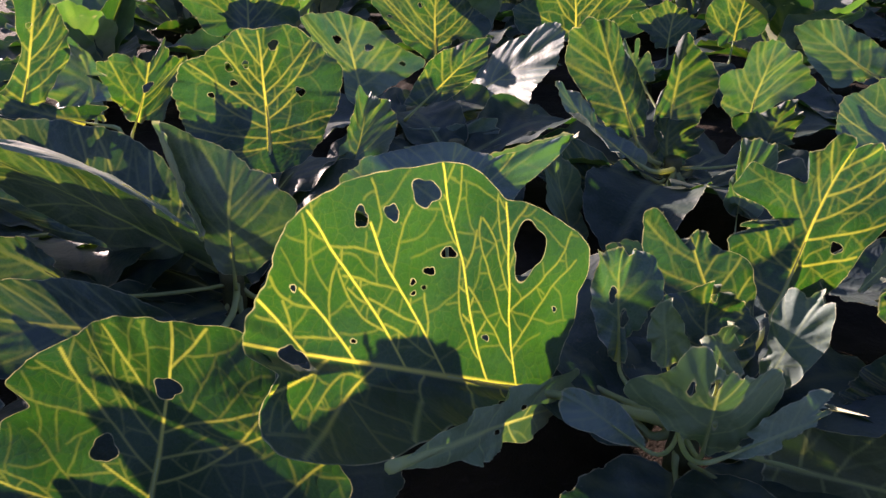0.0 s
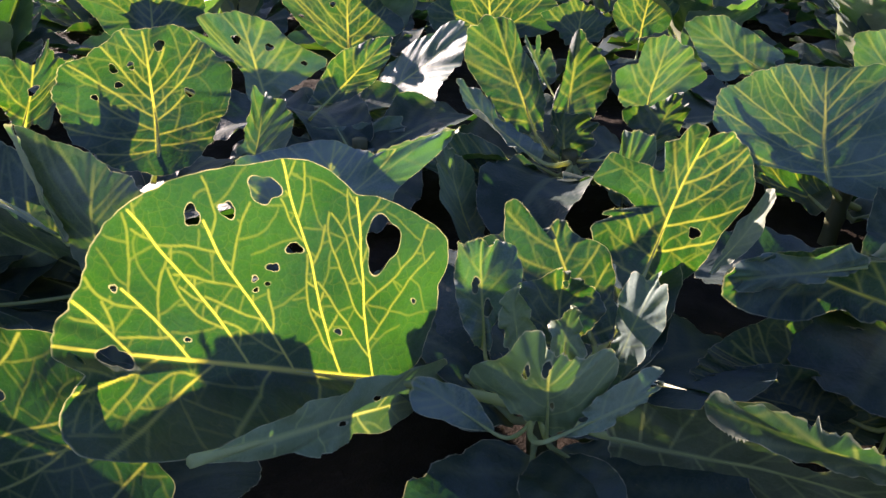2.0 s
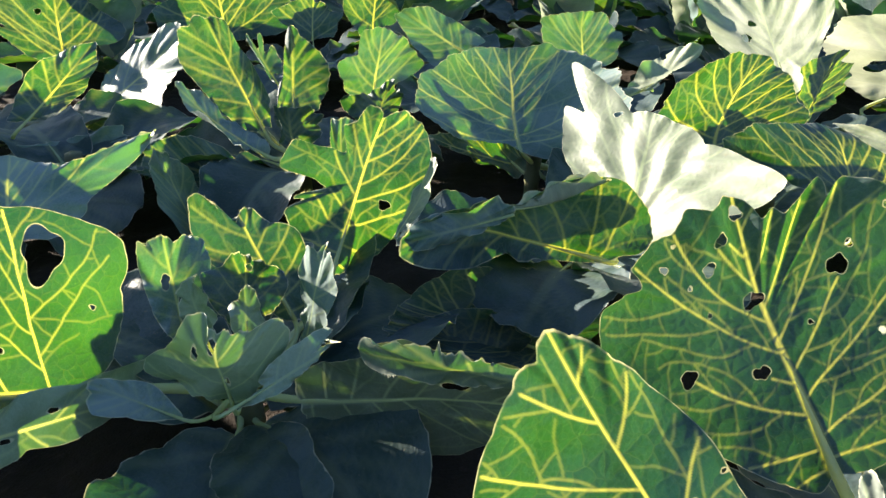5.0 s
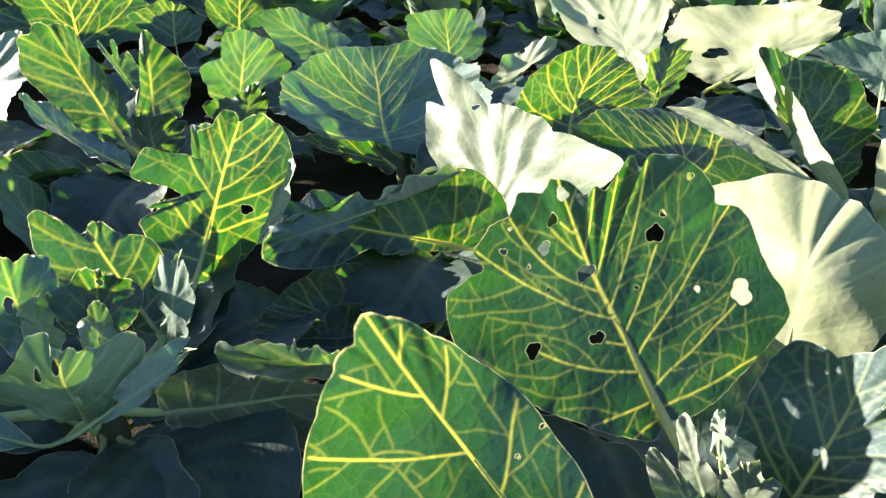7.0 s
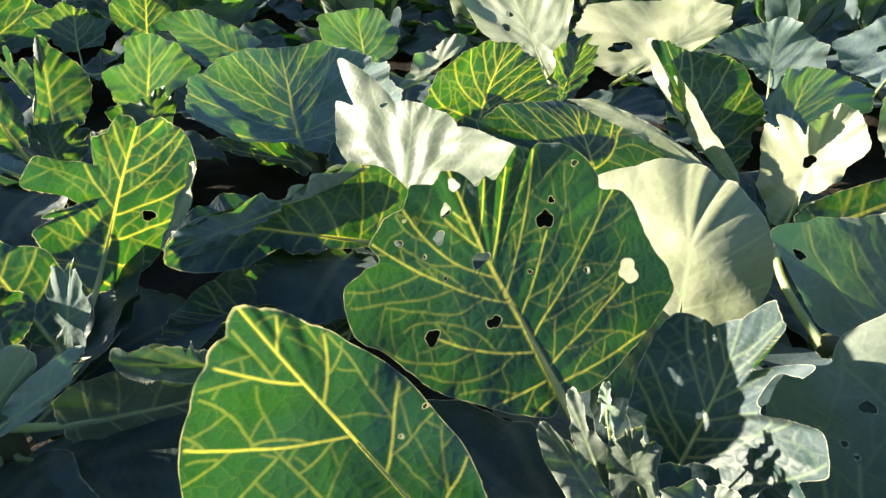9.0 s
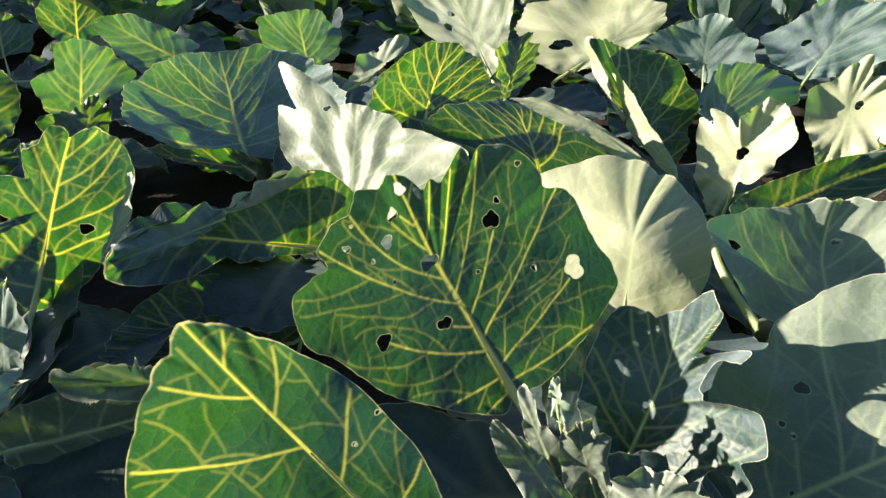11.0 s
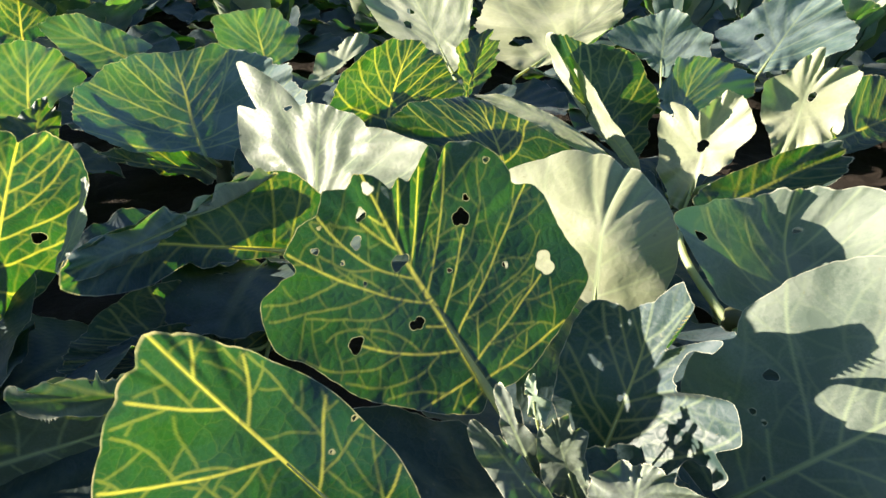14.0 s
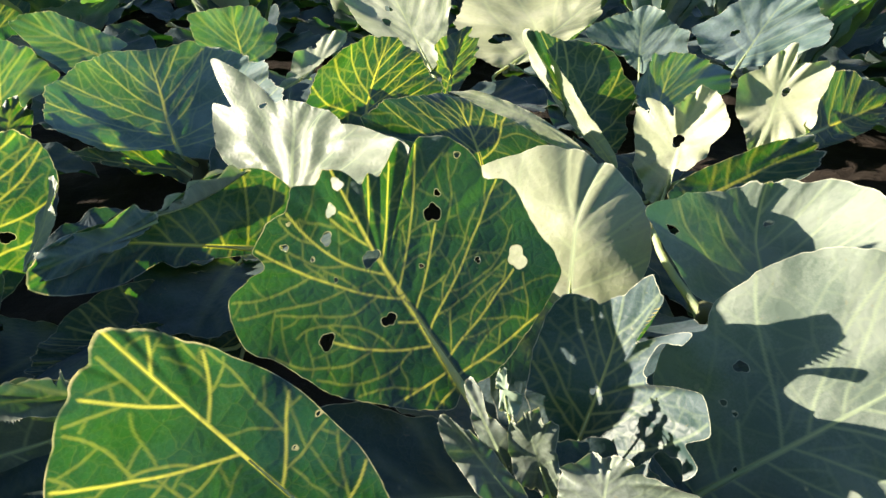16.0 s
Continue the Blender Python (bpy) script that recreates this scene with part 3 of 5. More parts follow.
leaf(p6, (-0.033, 1.948, 0.110), (-0.034, 2.022, 0.211), (-0.034, 2.072, 0.325), (-0.214, 2.031, 0.254), (0.130, 2.014, 0.224), h=0.0028, seed=10,
     rim=[1.00, 0.91, 0.84, 0.81, 0.81, 0.87, 0.94, 0.89, 0.87, 0.87, 0.90, 0.89, 0.91, 0.99, 1.05, 0.90, 0.81, 0.76, 0.72, 0.73, 0.72, 0.75, 0.80, 0.59, 0.49, 0.49, 0.45, 0.53, 0.79, 0.99],
     holes=[(-0.24, 0.46, 0.0081, 0.0081), (-0.74, 0.01, 0.0061, 0.0070)])
leaf(p5, (-0.185, 1.197, 0.062), (-0.159, 1.234, 0.142), (-0.142, 1.247, 0.231), (-0.195, 1.229, 0.136), (-0.089, 1.210, 0.186), h=0.0019, seed=11,
     rim=[1.03, 0.94, 0.91, 0.90, 0.83, 0.83, 0.83, 0.92, 0.92, 1.22, 1.06, 0.79, 0.70, 0.70, 0.73, 0.81, 0.90, 0.89, 0.92, 0.96, 0.89, 0.57, 0.56, 0.56, 0.56, 0.68, 0.84, 1.23, 1.18, 1.11], look_of=SKYLIT_LEAF)
leaf(p15, (-0.107, 1.392, 0.067), (0.007, 1.417, 0.070), (0.122, 1.424, 0.095), (-0.009, 1.435, 0.104), (0.016, 1.381, 0.058), h=0.0028, seed=12,
     rim=[1.47, 1.60, 1.60, 1.29, 1.29, 1.14, 0.99, 0.99, 1.01, 1.01, 1.17, 1.05, 0.96, 0.93, 0.91, 0.92, 0.97, 0.98, 1.02, 1.08, 1.14, 1.00, 1.00, 1.06, 1.12, 1.05, 0.98, 0.99, 1.06, 1.16], look_of=SKYLIT_LEAF, folds=(6, 0.003))
leaf(p1, (0.009, 0.797, 0.145), (0.014, 0.843, 0.203), (0.016, 0.902, 0.247), (-0.129, 0.831, 0.219), (0.189, 0.946, 0.238), h=0.0019, seed=13,
     rim=[1.02, 0.89, 0.71, 0.59, 0.53, 0.59, 0.71, 0.85, 1.02, 1.09, 1.08, 1.01, 0.98, 0.95, 0.96, 1.00, 1.02, 0.93, 0.80, 0.76, 0.71, 0.66, 0.68, 0.75, 0.94, 0.93, 0.80, 0.78, 0.81, 0.92], look_of=SKYLIT_LEAF, curls=[(0.8, 0.6, 0.7, -0.16, 0.3)])
leaf(p1, (0.256, 1.034, -0.045), (0.215, 1.073, 0.060), (0.188, 1.088, 0.175), (0.184, 1.052, 0.096), (0.245, 1.073, 0.062), h=0.0019, seed=14,
     rim=[0.97, 1.09, 1.24, 1.19, 1.14, 1.01, 0.99, 0.93, 0.93, 0.98, 0.98, 0.94, 0.98, 1.11, 1.16, 1.25, 1.53, 1.60, 1.60, 1.36, 1.35, 0.87, 0.87, 0.79, 0.75, 0.75, 0.89, 0.88, 0.88, 0.92], look_of=SKYLIT_LEAF)
leaf(p7, (0.373, 1.161, 0.041), (0.262, 1.186, 0.080), (0.156, 1.190, 0.135), (0.239, 1.154, 0.065), (0.247, 1.215, 0.149), h=0.0028, seed=15,
     rim=[1.02, 0.93, 0.89, 0.87, 0.87, 0.90, 0.96, 0.97, 0.97, 1.02, 1.13, 1.16, 1.50, 1.50, 1.60, 1.59, 1.36, 0.68, 0.58, 0.55, 0.58, 0.61, 0.75, 0.91, 0.83, 0.81, 0.84, 0.93, 1.00, 1.00])
drawn_leaf(p1, (0.380, 0.648, 0.132), (0.443, 0.733, 0.212), [(0.319, 0.714, 0.214), (0.336, 0.731, 0.247), (0.368, 0.752, 0.281), (0.392, 0.752, 0.265), (0.382, 0.736, 0.226), (0.383, 0.728, 0.204), (0.403, 0.734, 0.209), (0.429, 0.752, 0.244), (0.432, 0.766, 0.281), (0.454, 0.771, 0.285), (0.472, 0.780, 0.301), (0.490, 0.775, 0.282), (0.529, 0.781, 0.287), (0.557, 0.770, 0.256), (0.551, 0.754, 0.219), (0.523, 0.738, 0.185), (0.490, 0.718, 0.142), (0.451, 0.703, 0.113), (0.415, 0.696, 0.107), (0.361, 0.701, 0.145), (0.339, 0.708, 0.177), (0.335, 0.714, 0.200)],
           h=0.0016, seed=16, holes=[(0.60, -0.11, 0.0086, 0.0069)], rag=0.014, ruffle=0.005, pairs=6)
leaf(p1, (0.468, 0.958, 0.038), (0.479, 1.003, 0.120), (0.491, 1.022, 0.213), (0.453, 1.003, 0.161), (0.522, 1.000, 0.153), h=0.0019, seed=17,
     rim=[0.95, 0.96, 1.00, 1.10, 1.02, 1.02, 1.00, 1.00, 0.97, 0.97, 1.00, 0.92, 0.82, 0.74, 0.72, 0.75, 0.82, 0.92, 0.66, 0.50, 0.41, 0.36, 0.27, 0.27, 0.33, 0.39, 0.48, 0.84, 1.05, 0.97], look_of=SKYLIT_LEAF)
drawn_leaf(p1, (0.320, 0.598, 0.105), (0.291, 0.657, 0.181), [(0.224, 0.683, 0.225), (0.227, 0.686, 0.242), (0.241, 0.686, 0.247), (0.254, 0.684, 0.238), (0.259, 0.679, 0.221), (0.276, 0.675, 0.209), (0.314, 0.670, 0.202), (0.342, 0.665, 0.194), (0.354, 0.651, 0.162), (0.351, 0.628, 0.129), (0.285, 0.623, 0.128), (0.254, 0.639, 0.157), (0.236, 0.648, 0.177), (0.223, 0.669, 0.210)],
           h=0.0017, seed=18, look_of=SHADED_LEAF, rag=0.015, ruffle=0.005)
drawn_leaf(p1, (0.198, 0.601, 0.099), (0.196, 0.625, 0.163), [(0.165, 0.640, 0.209), (0.169, 0.641, 0.223), (0.176, 0.639, 0.213), (0.205, 0.644, 0.211), (0.222, 0.647, 0.212), (0.237, 0.647, 0.207), (0.237, 0.639, 0.182), (0.228, 0.628, 0.158), (0.210, 0.620, 0.127), (0.184, 0.610, 0.110), (0.172, 0.615, 0.136), (0.167, 0.626, 0.175)],
           h=0.0015, seed=19, holes=[(-0.23, 0.14, 0.0045, 0.0089), (0.21, -0.28, 0.0045, 0.0114)], look_of=SKYLIT_LEAF, rag=0.035, ruffle=0.008, folds=(9, 0.004), pairs=5)
drawn_leaf(p1, (0.264, 0.546, 0.138), (0.270, 0.577, 0.175), [(0.226, 0.586, 0.197), (0.250, 0.585, 0.203), (0.257, 0.582, 0.212), (0.269, 0.582, 0.216), (0.284, 0.580, 0.208), (0.295, 0.578, 0.196), (0.311, 0.577, 0.191), (0.314, 0.569, 0.178), (0.305, 0.563, 0.163), (0.286, 0.550, 0.154), (0.242, 0.556, 0.159), (0.228, 0.572, 0.183)],
           h=0.0013, seed=20, holes=[(-0.10, 0.44, 0.0034, 0.0034)], look_of=LEAF, rag=0.035, ruffle=0.008, pairs=4)
drawn_leaf(p1, (0.221, 0.530, 0.156), (0.217, 0.541, 0.186), [(0.203, 0.545, 0.178), (0.206, 0.551, 0.201), (0.213, 0.551, 0.213), (0.225, 0.542, 0.212), (0.229, 0.528, 0.197), (0.235, 0.522, 0.189), (0.229, 0.523, 0.167), (0.206, 0.534, 0.159)],
           h=0.0013, seed=21, look_of=HEART_LEAF, rag=0.03, ruffle=0.005, pairs=4)
drawn_leaf(p1, (0.260, 0.508, 0.152), (0.263, 0.522, 0.179), [(0.248, 0.525, 0.188), (0.258, 0.525, 0.193), (0.262, 0.526, 0.206), (0.271, 0.525, 0.208), (0.277, 0.523, 0.196), (0.277, 0.518, 0.176), (0.282, 0.511, 0.165), (0.274, 0.508, 0.157), (0.247, 0.513, 0.168)],
           h=0.0013, seed=22, look_of=HEART_LEAF, rag=0.04, ruffle=0.006, pairs=3)
drawn_leaf(p1, (0.317, 0.542, 0.087), (0.338, 0.542, 0.169), [(0.325, 0.555, 0.156), (0.328, 0.564, 0.193), (0.332, 0.566, 0.219), (0.342, 0.560, 0.223), (0.347, 0.550, 0.218), (0.355, 0.545, 0.232), (0.352, 0.533, 0.221), (0.360, 0.525, 0.230), (0.360, 0.520, 0.221), (0.351, 0.513, 0.194), (0.345, 0.517, 0.157), (0.333, 0.526, 0.128), (0.318, 0.544, 0.113)],
           h=0.0014, seed=23, look_of=SKYLIT_LEAF, rag=0.015, ruffle=0.003, folds=(9, 0.003))
drawn_leaf(p1, (0.235, 0.454, 0.118), (0.229, 0.441, 0.183), [(0.168, 0.484, 0.169), (0.172, 0.484, 0.182), (0.189, 0.469, 0.193), (0.200, 0.465, 0.209), (0.215, 0.471, 0.226), (0.220, 0.463, 0.223), (0.224, 0.454, 0.220), (0.237, 0.449, 0.215), (0.253, 0.446, 0.205), (0.266, 0.454, 0.203), (0.283, 0.469, 0.204), (0.292, 0.472, 0.204), (0.296, 0.469, 0.189), (0.294, 0.461, 0.173), (0.282, 0.451, 0.162), (0.262, 0.447, 0.147), (0.211, 0.455, 0.143), (0.189, 0.469, 0.150), (0.175, 0.480, 0.158)],
           h=0.0012, seed=24, holes=[(-0.08, 0.28, 0.0033, 0.0074), (-0.45, 0.14, 0.0027, 0.0076), (0.07, -0.35, 0.0016, 0.0068)], look_of=HEART_LEAF, rag=0.02, ruffle=0.004, pairs=4)
drawn_leaf(p1, (0.233, 0.422, 0.145), (0.290, 0.440, 0.156), [(0.248, 0.427, 0.148), (0.265, 0.437, 0.152), (0.299, 0.446, 0.158), (0.324, 0.458, 0.169), (0.333, 0.464, 0.182), (0.340, 0.461, 0.180), (0.337, 0.458, 0.173), (0.322, 0.449, 0.163), (0.303, 0.442, 0.153), (0.263, 0.427, 0.144)],
           h=0.0014, seed=25, look_of=HEART_LEAF, rag=0.02, ruffle=0.003, pairs=4)
drawn_leaf(p1, (0.301, 0.469, 0.096), (0.422, 0.398, 0.116), [(0.299, 0.474, 0.126), (0.324, 0.455, 0.143), (0.355, 0.424, 0.170), (0.361, 0.403, 0.198), (0.383, 0.386, 0.207), (0.409, 0.366, 0.200), (0.455, 0.346, 0.192), (0.489, 0.332, 0.179), (0.519, 0.318, 0.165), (0.535, 0.321, 0.133), (0.521, 0.333, 0.097), (0.493, 0.365, 0.061), (0.447, 0.400, 0.035), (0.381, 0.429, 0.032), (0.328, 0.454, 0.047)],
           h=0.0015, seed=26, holes=[(-0.34, 0.16, 0.0061, 0.0134)], look_of=LOW_LEAF, rag=0.01, ruffle=0.003)
leaf(p8, (0.639, 0.556, 0.004), (0.553, 0.585, 0.047), (0.474, 0.596, 0.110), (0.420, 0.547, 0.088), (0.722, 0.641, 0.046), h=0.0019, seed=27,
     rim=[1.03, 1.04, 1.09, 1.13, 1.21, 1.25, 1.24, 1.13, 0.98, 0.90, 0.85, 0.83, 0.80, 0.87, 0.87, 1.09, 1.35, 1.60, 1.60, 1.60, 1.42, 1.38, 1.30, 1.28, 1.37, 1.29, 1.24, 1.23, 1.11, 1.05], look_of=SHADED_LEAF)
leaf(p8, (0.569, 0.518, -0.013), (0.523, 0.559, 0.031), (0.482, 0.576, 0.091), (0.428, 0.550, 0.067), (0.611, 0.556, 0.030), h=0.0019, seed=28,
     rim=[1.07, 1.05, 1.09, 1.16, 1.16, 1.15, 1.05, 0.97, 0.91, 0.86, 0.84, 0.85, 0.89, 0.94, 0.95, 1.01, 1.20, 1.08, 0.95, 0.88, 0.72, 0.62, 0.59, 0.60, 0.63, 0.68, 0.67, 0.70, 0.77, 0.89], look_of=SHADED_LEAF)
drawn_leaf(p8, (0.724, 0.561, 0.125), (0.601, 0.619, 0.160), [(0.733, 0.560, 0.240), (0.697, 0.584, 0.243), (0.664, 0.597, 0.237), (0.618, 0.599, 0.209), (0.595, 0.605, 0.209), (0.585, 0.609, 0.221), (0.549, 0.612, 0.207), (0.511, 0.616, 0.204), (0.476, 0.612, 0.194), (0.452, 0.600, 0.168), (0.485, 0.583, 0.148), (0.530, 0.583, 0.145), (0.591, 0.591, 0.143), (0.654, 0.581, 0.131)],
           h=0.0018, seed=29, rag=0.012, ruffle=0.006)
leaf(p8b, (0.831, 1.000, 0.121), (0.858, 1.093, 0.187), (0.883, 1.157, 0.280), (0.654, 1.104, 0.224), (1.100, 1.008, 0.221), h=0.0019, seed=31,
     rim=[0.74, 0.72, 0.73, 0.76, 0.82, 0.88, 0.95, 0.90, 1.01, 1.04, 0.98, 0.95, 0.95, 0.97, 0.98, 0.99, 1.02, 1.04, 1.04, 0.99, 0.91, 0.88, 0.91, 1.24, 1.48, 1.39, 1.14, 0.96, 0.82, 0.77], look_of=SKYLIT_LEAF, curls=[(1, 0, 0.02, 0.13, 0.0)], folds=(9, 0.0018))
leaf(p8b, (0.978, 1.058, 0.022), (0.820, 1.085, 0.069), (0.668, 1.093, 0.137), (0.811, 1.053, 0.060), (0.810, 1.109, 0.115), h=0.0019, seed=32,
     rim=[0.93, 0.88, 0.83, 0.81, 0.83, 0.86, 0.92, 0.95, 0.85, 0.81, 0.82, 0.90, 0.71, 0.57, 0.53, 0.53, 0.47, 0.45, 0.45, 0.47, 0.54, 0.70, 0.80, 0.88, 1.12, 1.16, 1.28, 1.41, 1.22, 1.04])
drawn_leaf(p8, (0.814, 0.627, 0.109), (0.862, 0.679, 0.196), [(0.869, 0.926, 0.307), (0.842, 0.885, 0.242), (0.822, 0.839, 0.198), (0.813, 0.782, 0.157), (0.804, 0.701, 0.125), (0.868, 0.872, 0.259), (0.860, 0.823, 0.229), (0.891, 0.759, 0.251), (0.909, 0.679, 0.258), (0.905, 0.607, 0.247), (0.909, 0.525, 0.252), (0.912, 0.469, 0.248), (0.883, 0.475, 0.217), (0.847, 0.506, 0.189), (0.822, 0.554, 0.132)],
           h=0.0024, seed=33, holes=[(-0.41, 0.81, 0.0078, 0.0042)], look_of=GREY_LEAF, ruffle=0.004, folds=(16, 0.0034), rag=0.012, puff=0.0008)
drawn_leaf(p2, (0.691, 0.173, 0.134), (0.680, 0.270, 0.228), [(0.537, 0.286, 0.195), (0.531, 0.297, 0.208), (0.532, 0.310, 0.227), (0.538, 0.319, 0.244), (0.546, 0.321, 0.251), (0.564, 0.313, 0.247), (0.575, 0.314, 0.254), (0.574, 0.320, 0.266), (0.568, 0.325, 0.272), (0.584, 0.327, 0.286), (0.589, 0.328, 0.295), (0.609, 0.324, 0.301), (0.617, 0.326, 0.315), (0.617, 0.328, 0.321), (0.638, 0.319, 0.316), (0.650, 0.320, 0.332), (0.667, 0.312, 0.327), (0.678, 0.302, 0.309), (0.690, 0.302, 0.323), (0.696, 0.297, 0.314), (0.706, 0.296, 0.326), (0.725, 0.288, 0.323), (0.729, 0.290, 0.339), (0.724, 0.295, 0.350), (0.741, 0.288, 0.350), (0.762, 0.277, 0.343), (0.788, 0.261, 0.326), (0.796, 0.253, 0.311), (0.796, 0.248, 0.297), (0.818, 0.239, 0.299), (0.829, 0.228, 0.283), (0.837, 0.212, 0.256), (0.843, 0.198, 0.232), (0.851, 0.188, 0.220), (0.850, 0.175, 0.197), (0.828, 0.174, 0.178), (0.807, 0.172, 0.160), (0.771, 0.173, 0.141), (0.735, 0.174, 0.125), (0.680, 0.178, 0.109), (0.654, 0.192, 0.117), (0.627, 0.211, 0.129), (0.600, 0.229, 0.142), (0.583, 0.241, 0.152), (0.571, 0.256, 0.166), (0.558, 0.271, 0.181), (0.548, 0.281, 0.191)],
           h=0.0013, seed=34, holes=[(-0.30, 0.42, 0.0051, 0.0053), (-0.05, 0.15, 0.0086, 0.0069), (0.61, 0.18, 0.0079, 0.0090), (-0.63, 0.51, 0.0032, 0.0030), (-0.02, 0.69, 0.0053, 0.0052), (1.10, -0.46, 0.0113, 0.0110), (-0.74, -0.17, 0.0080, 0.0064), (-0.17, 0.56, 0.0047, 0.0051), (-0.21, -0.29, 0.0071, 0.0057), (0.98, 0.42, 0.0028, 0.0027), (0.72, 0.28, 0.0030, 0.0031), (0.76, -0.30, 0.0031, 0.0029), (-0.40, 0.15, 0.0022, 0.0021), (-0.48, 0.35, 0.0018, 0.0019), (-0.51, 0.63, 0.0015, 0.0014), (0.29, -0.10, 0.0024, 0.0023)], pairs=7, rag=0.01, ruffle=0.003, stout=1.0, look_of=SHADED_LEAF)
drawn_leaf(p2, (0.481, 0.071, 0.177), (0.426, 0.149, 0.289), [(0.401, 0.181, 0.351), (0.383, 0.167, 0.344), (0.367, 0.156, 0.336), (0.353, 0.149, 0.320), (0.342, 0.146, 0.296), (0.339, 0.142, 0.255), (0.357, 0.129, 0.211), (0.411, 0.107, 0.170), (0.408, 0.178, 0.347), (0.433, 0.168, 0.331), (0.457, 0.157, 0.312), (0.477, 0.147, 0.292), (0.494, 0.126, 0.263), (0.504, 0.105, 0.241), (0.508, 0.086, 0.211), (0.504, 0.070, 0.185)],
           h=0.0011, seed=35, holes=[(-0.42, -0.37, 0.0013, 0.0015), (-0.89, -0.36, 0.0016, 0.0018)], pairs=4, rag=0.008, ruffle=0.003, stout=0.35, look_of=SHADED_LEAF)
drawn_leaf(p2, (0.732, 0.078, 0.039), (0.780, 0.078, 0.134), [(0.733, 0.105, 0.065), (0.744, 0.131, 0.101), (0.759, 0.147, 0.141), (0.778, 0.147, 0.177), (0.801, 0.140, 0.207), (0.808, 0.105, 0.205), (0.809, 0.080, 0.227), (0.807, 0.067, 0.250), (0.809, 0.057, 0.260), (0.798, 0.038, 0.242), (0.801, 0.006, 0.226), (0.794, 0.034, 0.212), (0.787, 0.057, 0.191), (0.776, 0.033, 0.186), (0.769, 0.029, 0.172), (0.769, -0.018, 0.197), (0.757, -0.039, 0.165), (0.748, -0.016, 0.150), (0.743, -0.038, 0.138), (0.731, -0.008, 0.096), (0.722, 0.037, 0.058)],
           h=0.0015, seed=36, holes=[(-0.06, -0.05, 0.0033, 0.0034), (0.95, 0.53, 0.0242, 0.0188), (1.39, -0.27, 0.0144, 0.0137)], pairs=8, look_of=SHADED_LEAF, rag=0.012, ruffle=0.003)
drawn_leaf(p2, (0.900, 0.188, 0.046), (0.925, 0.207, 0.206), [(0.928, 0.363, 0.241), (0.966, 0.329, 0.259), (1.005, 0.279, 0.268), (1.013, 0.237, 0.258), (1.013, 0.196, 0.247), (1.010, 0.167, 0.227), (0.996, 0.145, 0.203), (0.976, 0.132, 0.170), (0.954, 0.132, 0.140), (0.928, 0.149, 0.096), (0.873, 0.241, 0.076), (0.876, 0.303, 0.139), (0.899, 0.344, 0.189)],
           h=0.002, seed=37, look_of=SUNLIT_LEAF, rag=0.01, ruffle=0.0025, puff=0.0008)
drawn_leaf(p10, (0.947, -0.033, 0.144), (1.053, 0.041, 0.199), [(0.931, 0.131, 0.265), (0.986, 0.118, 0.258), (1.052, 0.092, 0.250), (1.081, 0.060, 0.261), (1.108, 0.022, 0.269), (1.119, -0.041, 0.276), (1.081, -0.100, 0.257), (1.003, -0.106, 0.208), (0.953, -0.073, 0.163), (0.941, 0.030, 0.172), (0.920, 0.085, 0.213)],
           h=0.002, seed=38, holes=[(-1.31, -0.19, 0.0079, 0.0070), (0.13, 0.20, 0.0043, 0.0030)], look_of=GREY_LEAF, rag=0.01, ruffle=0.003, puff=0.0008)
leaf(p10, (1.178, 0.209, 0.132), (1.332, 0.160, 0.163), (1.473, 0.090, 0.208), (1.314, 0.178, 0.202), (1.338, 0.131, 0.152), h=0.0029, seed=39,
     rim=[1.17, 1.59, 1.39, 1.24, 1.16, 1.07, 0.97, 0.97, 0.98, 0.98, 1.10, 1.04, 1.02, 1.04, 1.00, 0.99, 1.03, 1.13, 1.09, 1.07, 0.92, 0.81, 0.81, 0.81, 0.77, 0.75, 0.78, 0.84, 0.86, 0.93])
drawn_leaf(p2b, (0.794, -0.013, 0.027), (0.875, -0.095, 0.125), [(0.812, 0.028, 0.071), (0.839, 0.049, 0.123), (0.858, 0.052, 0.164), (0.887, 0.023, 0.175), (0.899, 0.029, 0.198), (0.925, 0.001, 0.239), (0.939, -0.028, 0.263), (0.952, -0.063, 0.278), (0.958, -0.116, 0.282), (0.954, -0.169, 0.241), (0.921, -0.182, 0.171), (0.873, -0.168, 0.103), (0.833, -0.118, 0.051)],
           h=0.0018, seed=40, holes=[(-0.72, -0.13, 0.0060, 0.0062), (-0.54, -0.35, 0.0031, 0.0035), (-0.42, -0.33, 0.0025, 0.0026), (-0.04, -0.53, 0.0024, 0.0026), (-0.76, -0.43, 0.0021, 0.0022)], look_of=GREY_LEAF, rag=0.015, ruffle=0.003, puff=0.0008, pairs=7)
leaf(p9, (1.474, 0.446, 0.049), (1.419, 0.523, 0.189), (1.358, 0.573, 0.338), (1.338, 0.542, 0.243), (1.555, 0.480, 0.180), h=0.0019, seed=41,
     rim=[1.09, 1.19, 1.19, 1.22, 1.10, 1.01, 0.98, 0.96, 0.96, 0.95, 0.96, 0.74, 0.62, 0.56, 0.55, 0.54, 0.48, 0.46, 0.46, 0.50, 0.53, 0.62, 0.76, 0.91, 0.84, 0.81, 0.81, 0.82, 0.87, 0.95],
     holes=[(-0.05, 0.47, 0.0139, 0.0141)], look_of=SHADED_LEAF, curls=[(-1, 0.2, 0.45, -0.1, 0.2)])
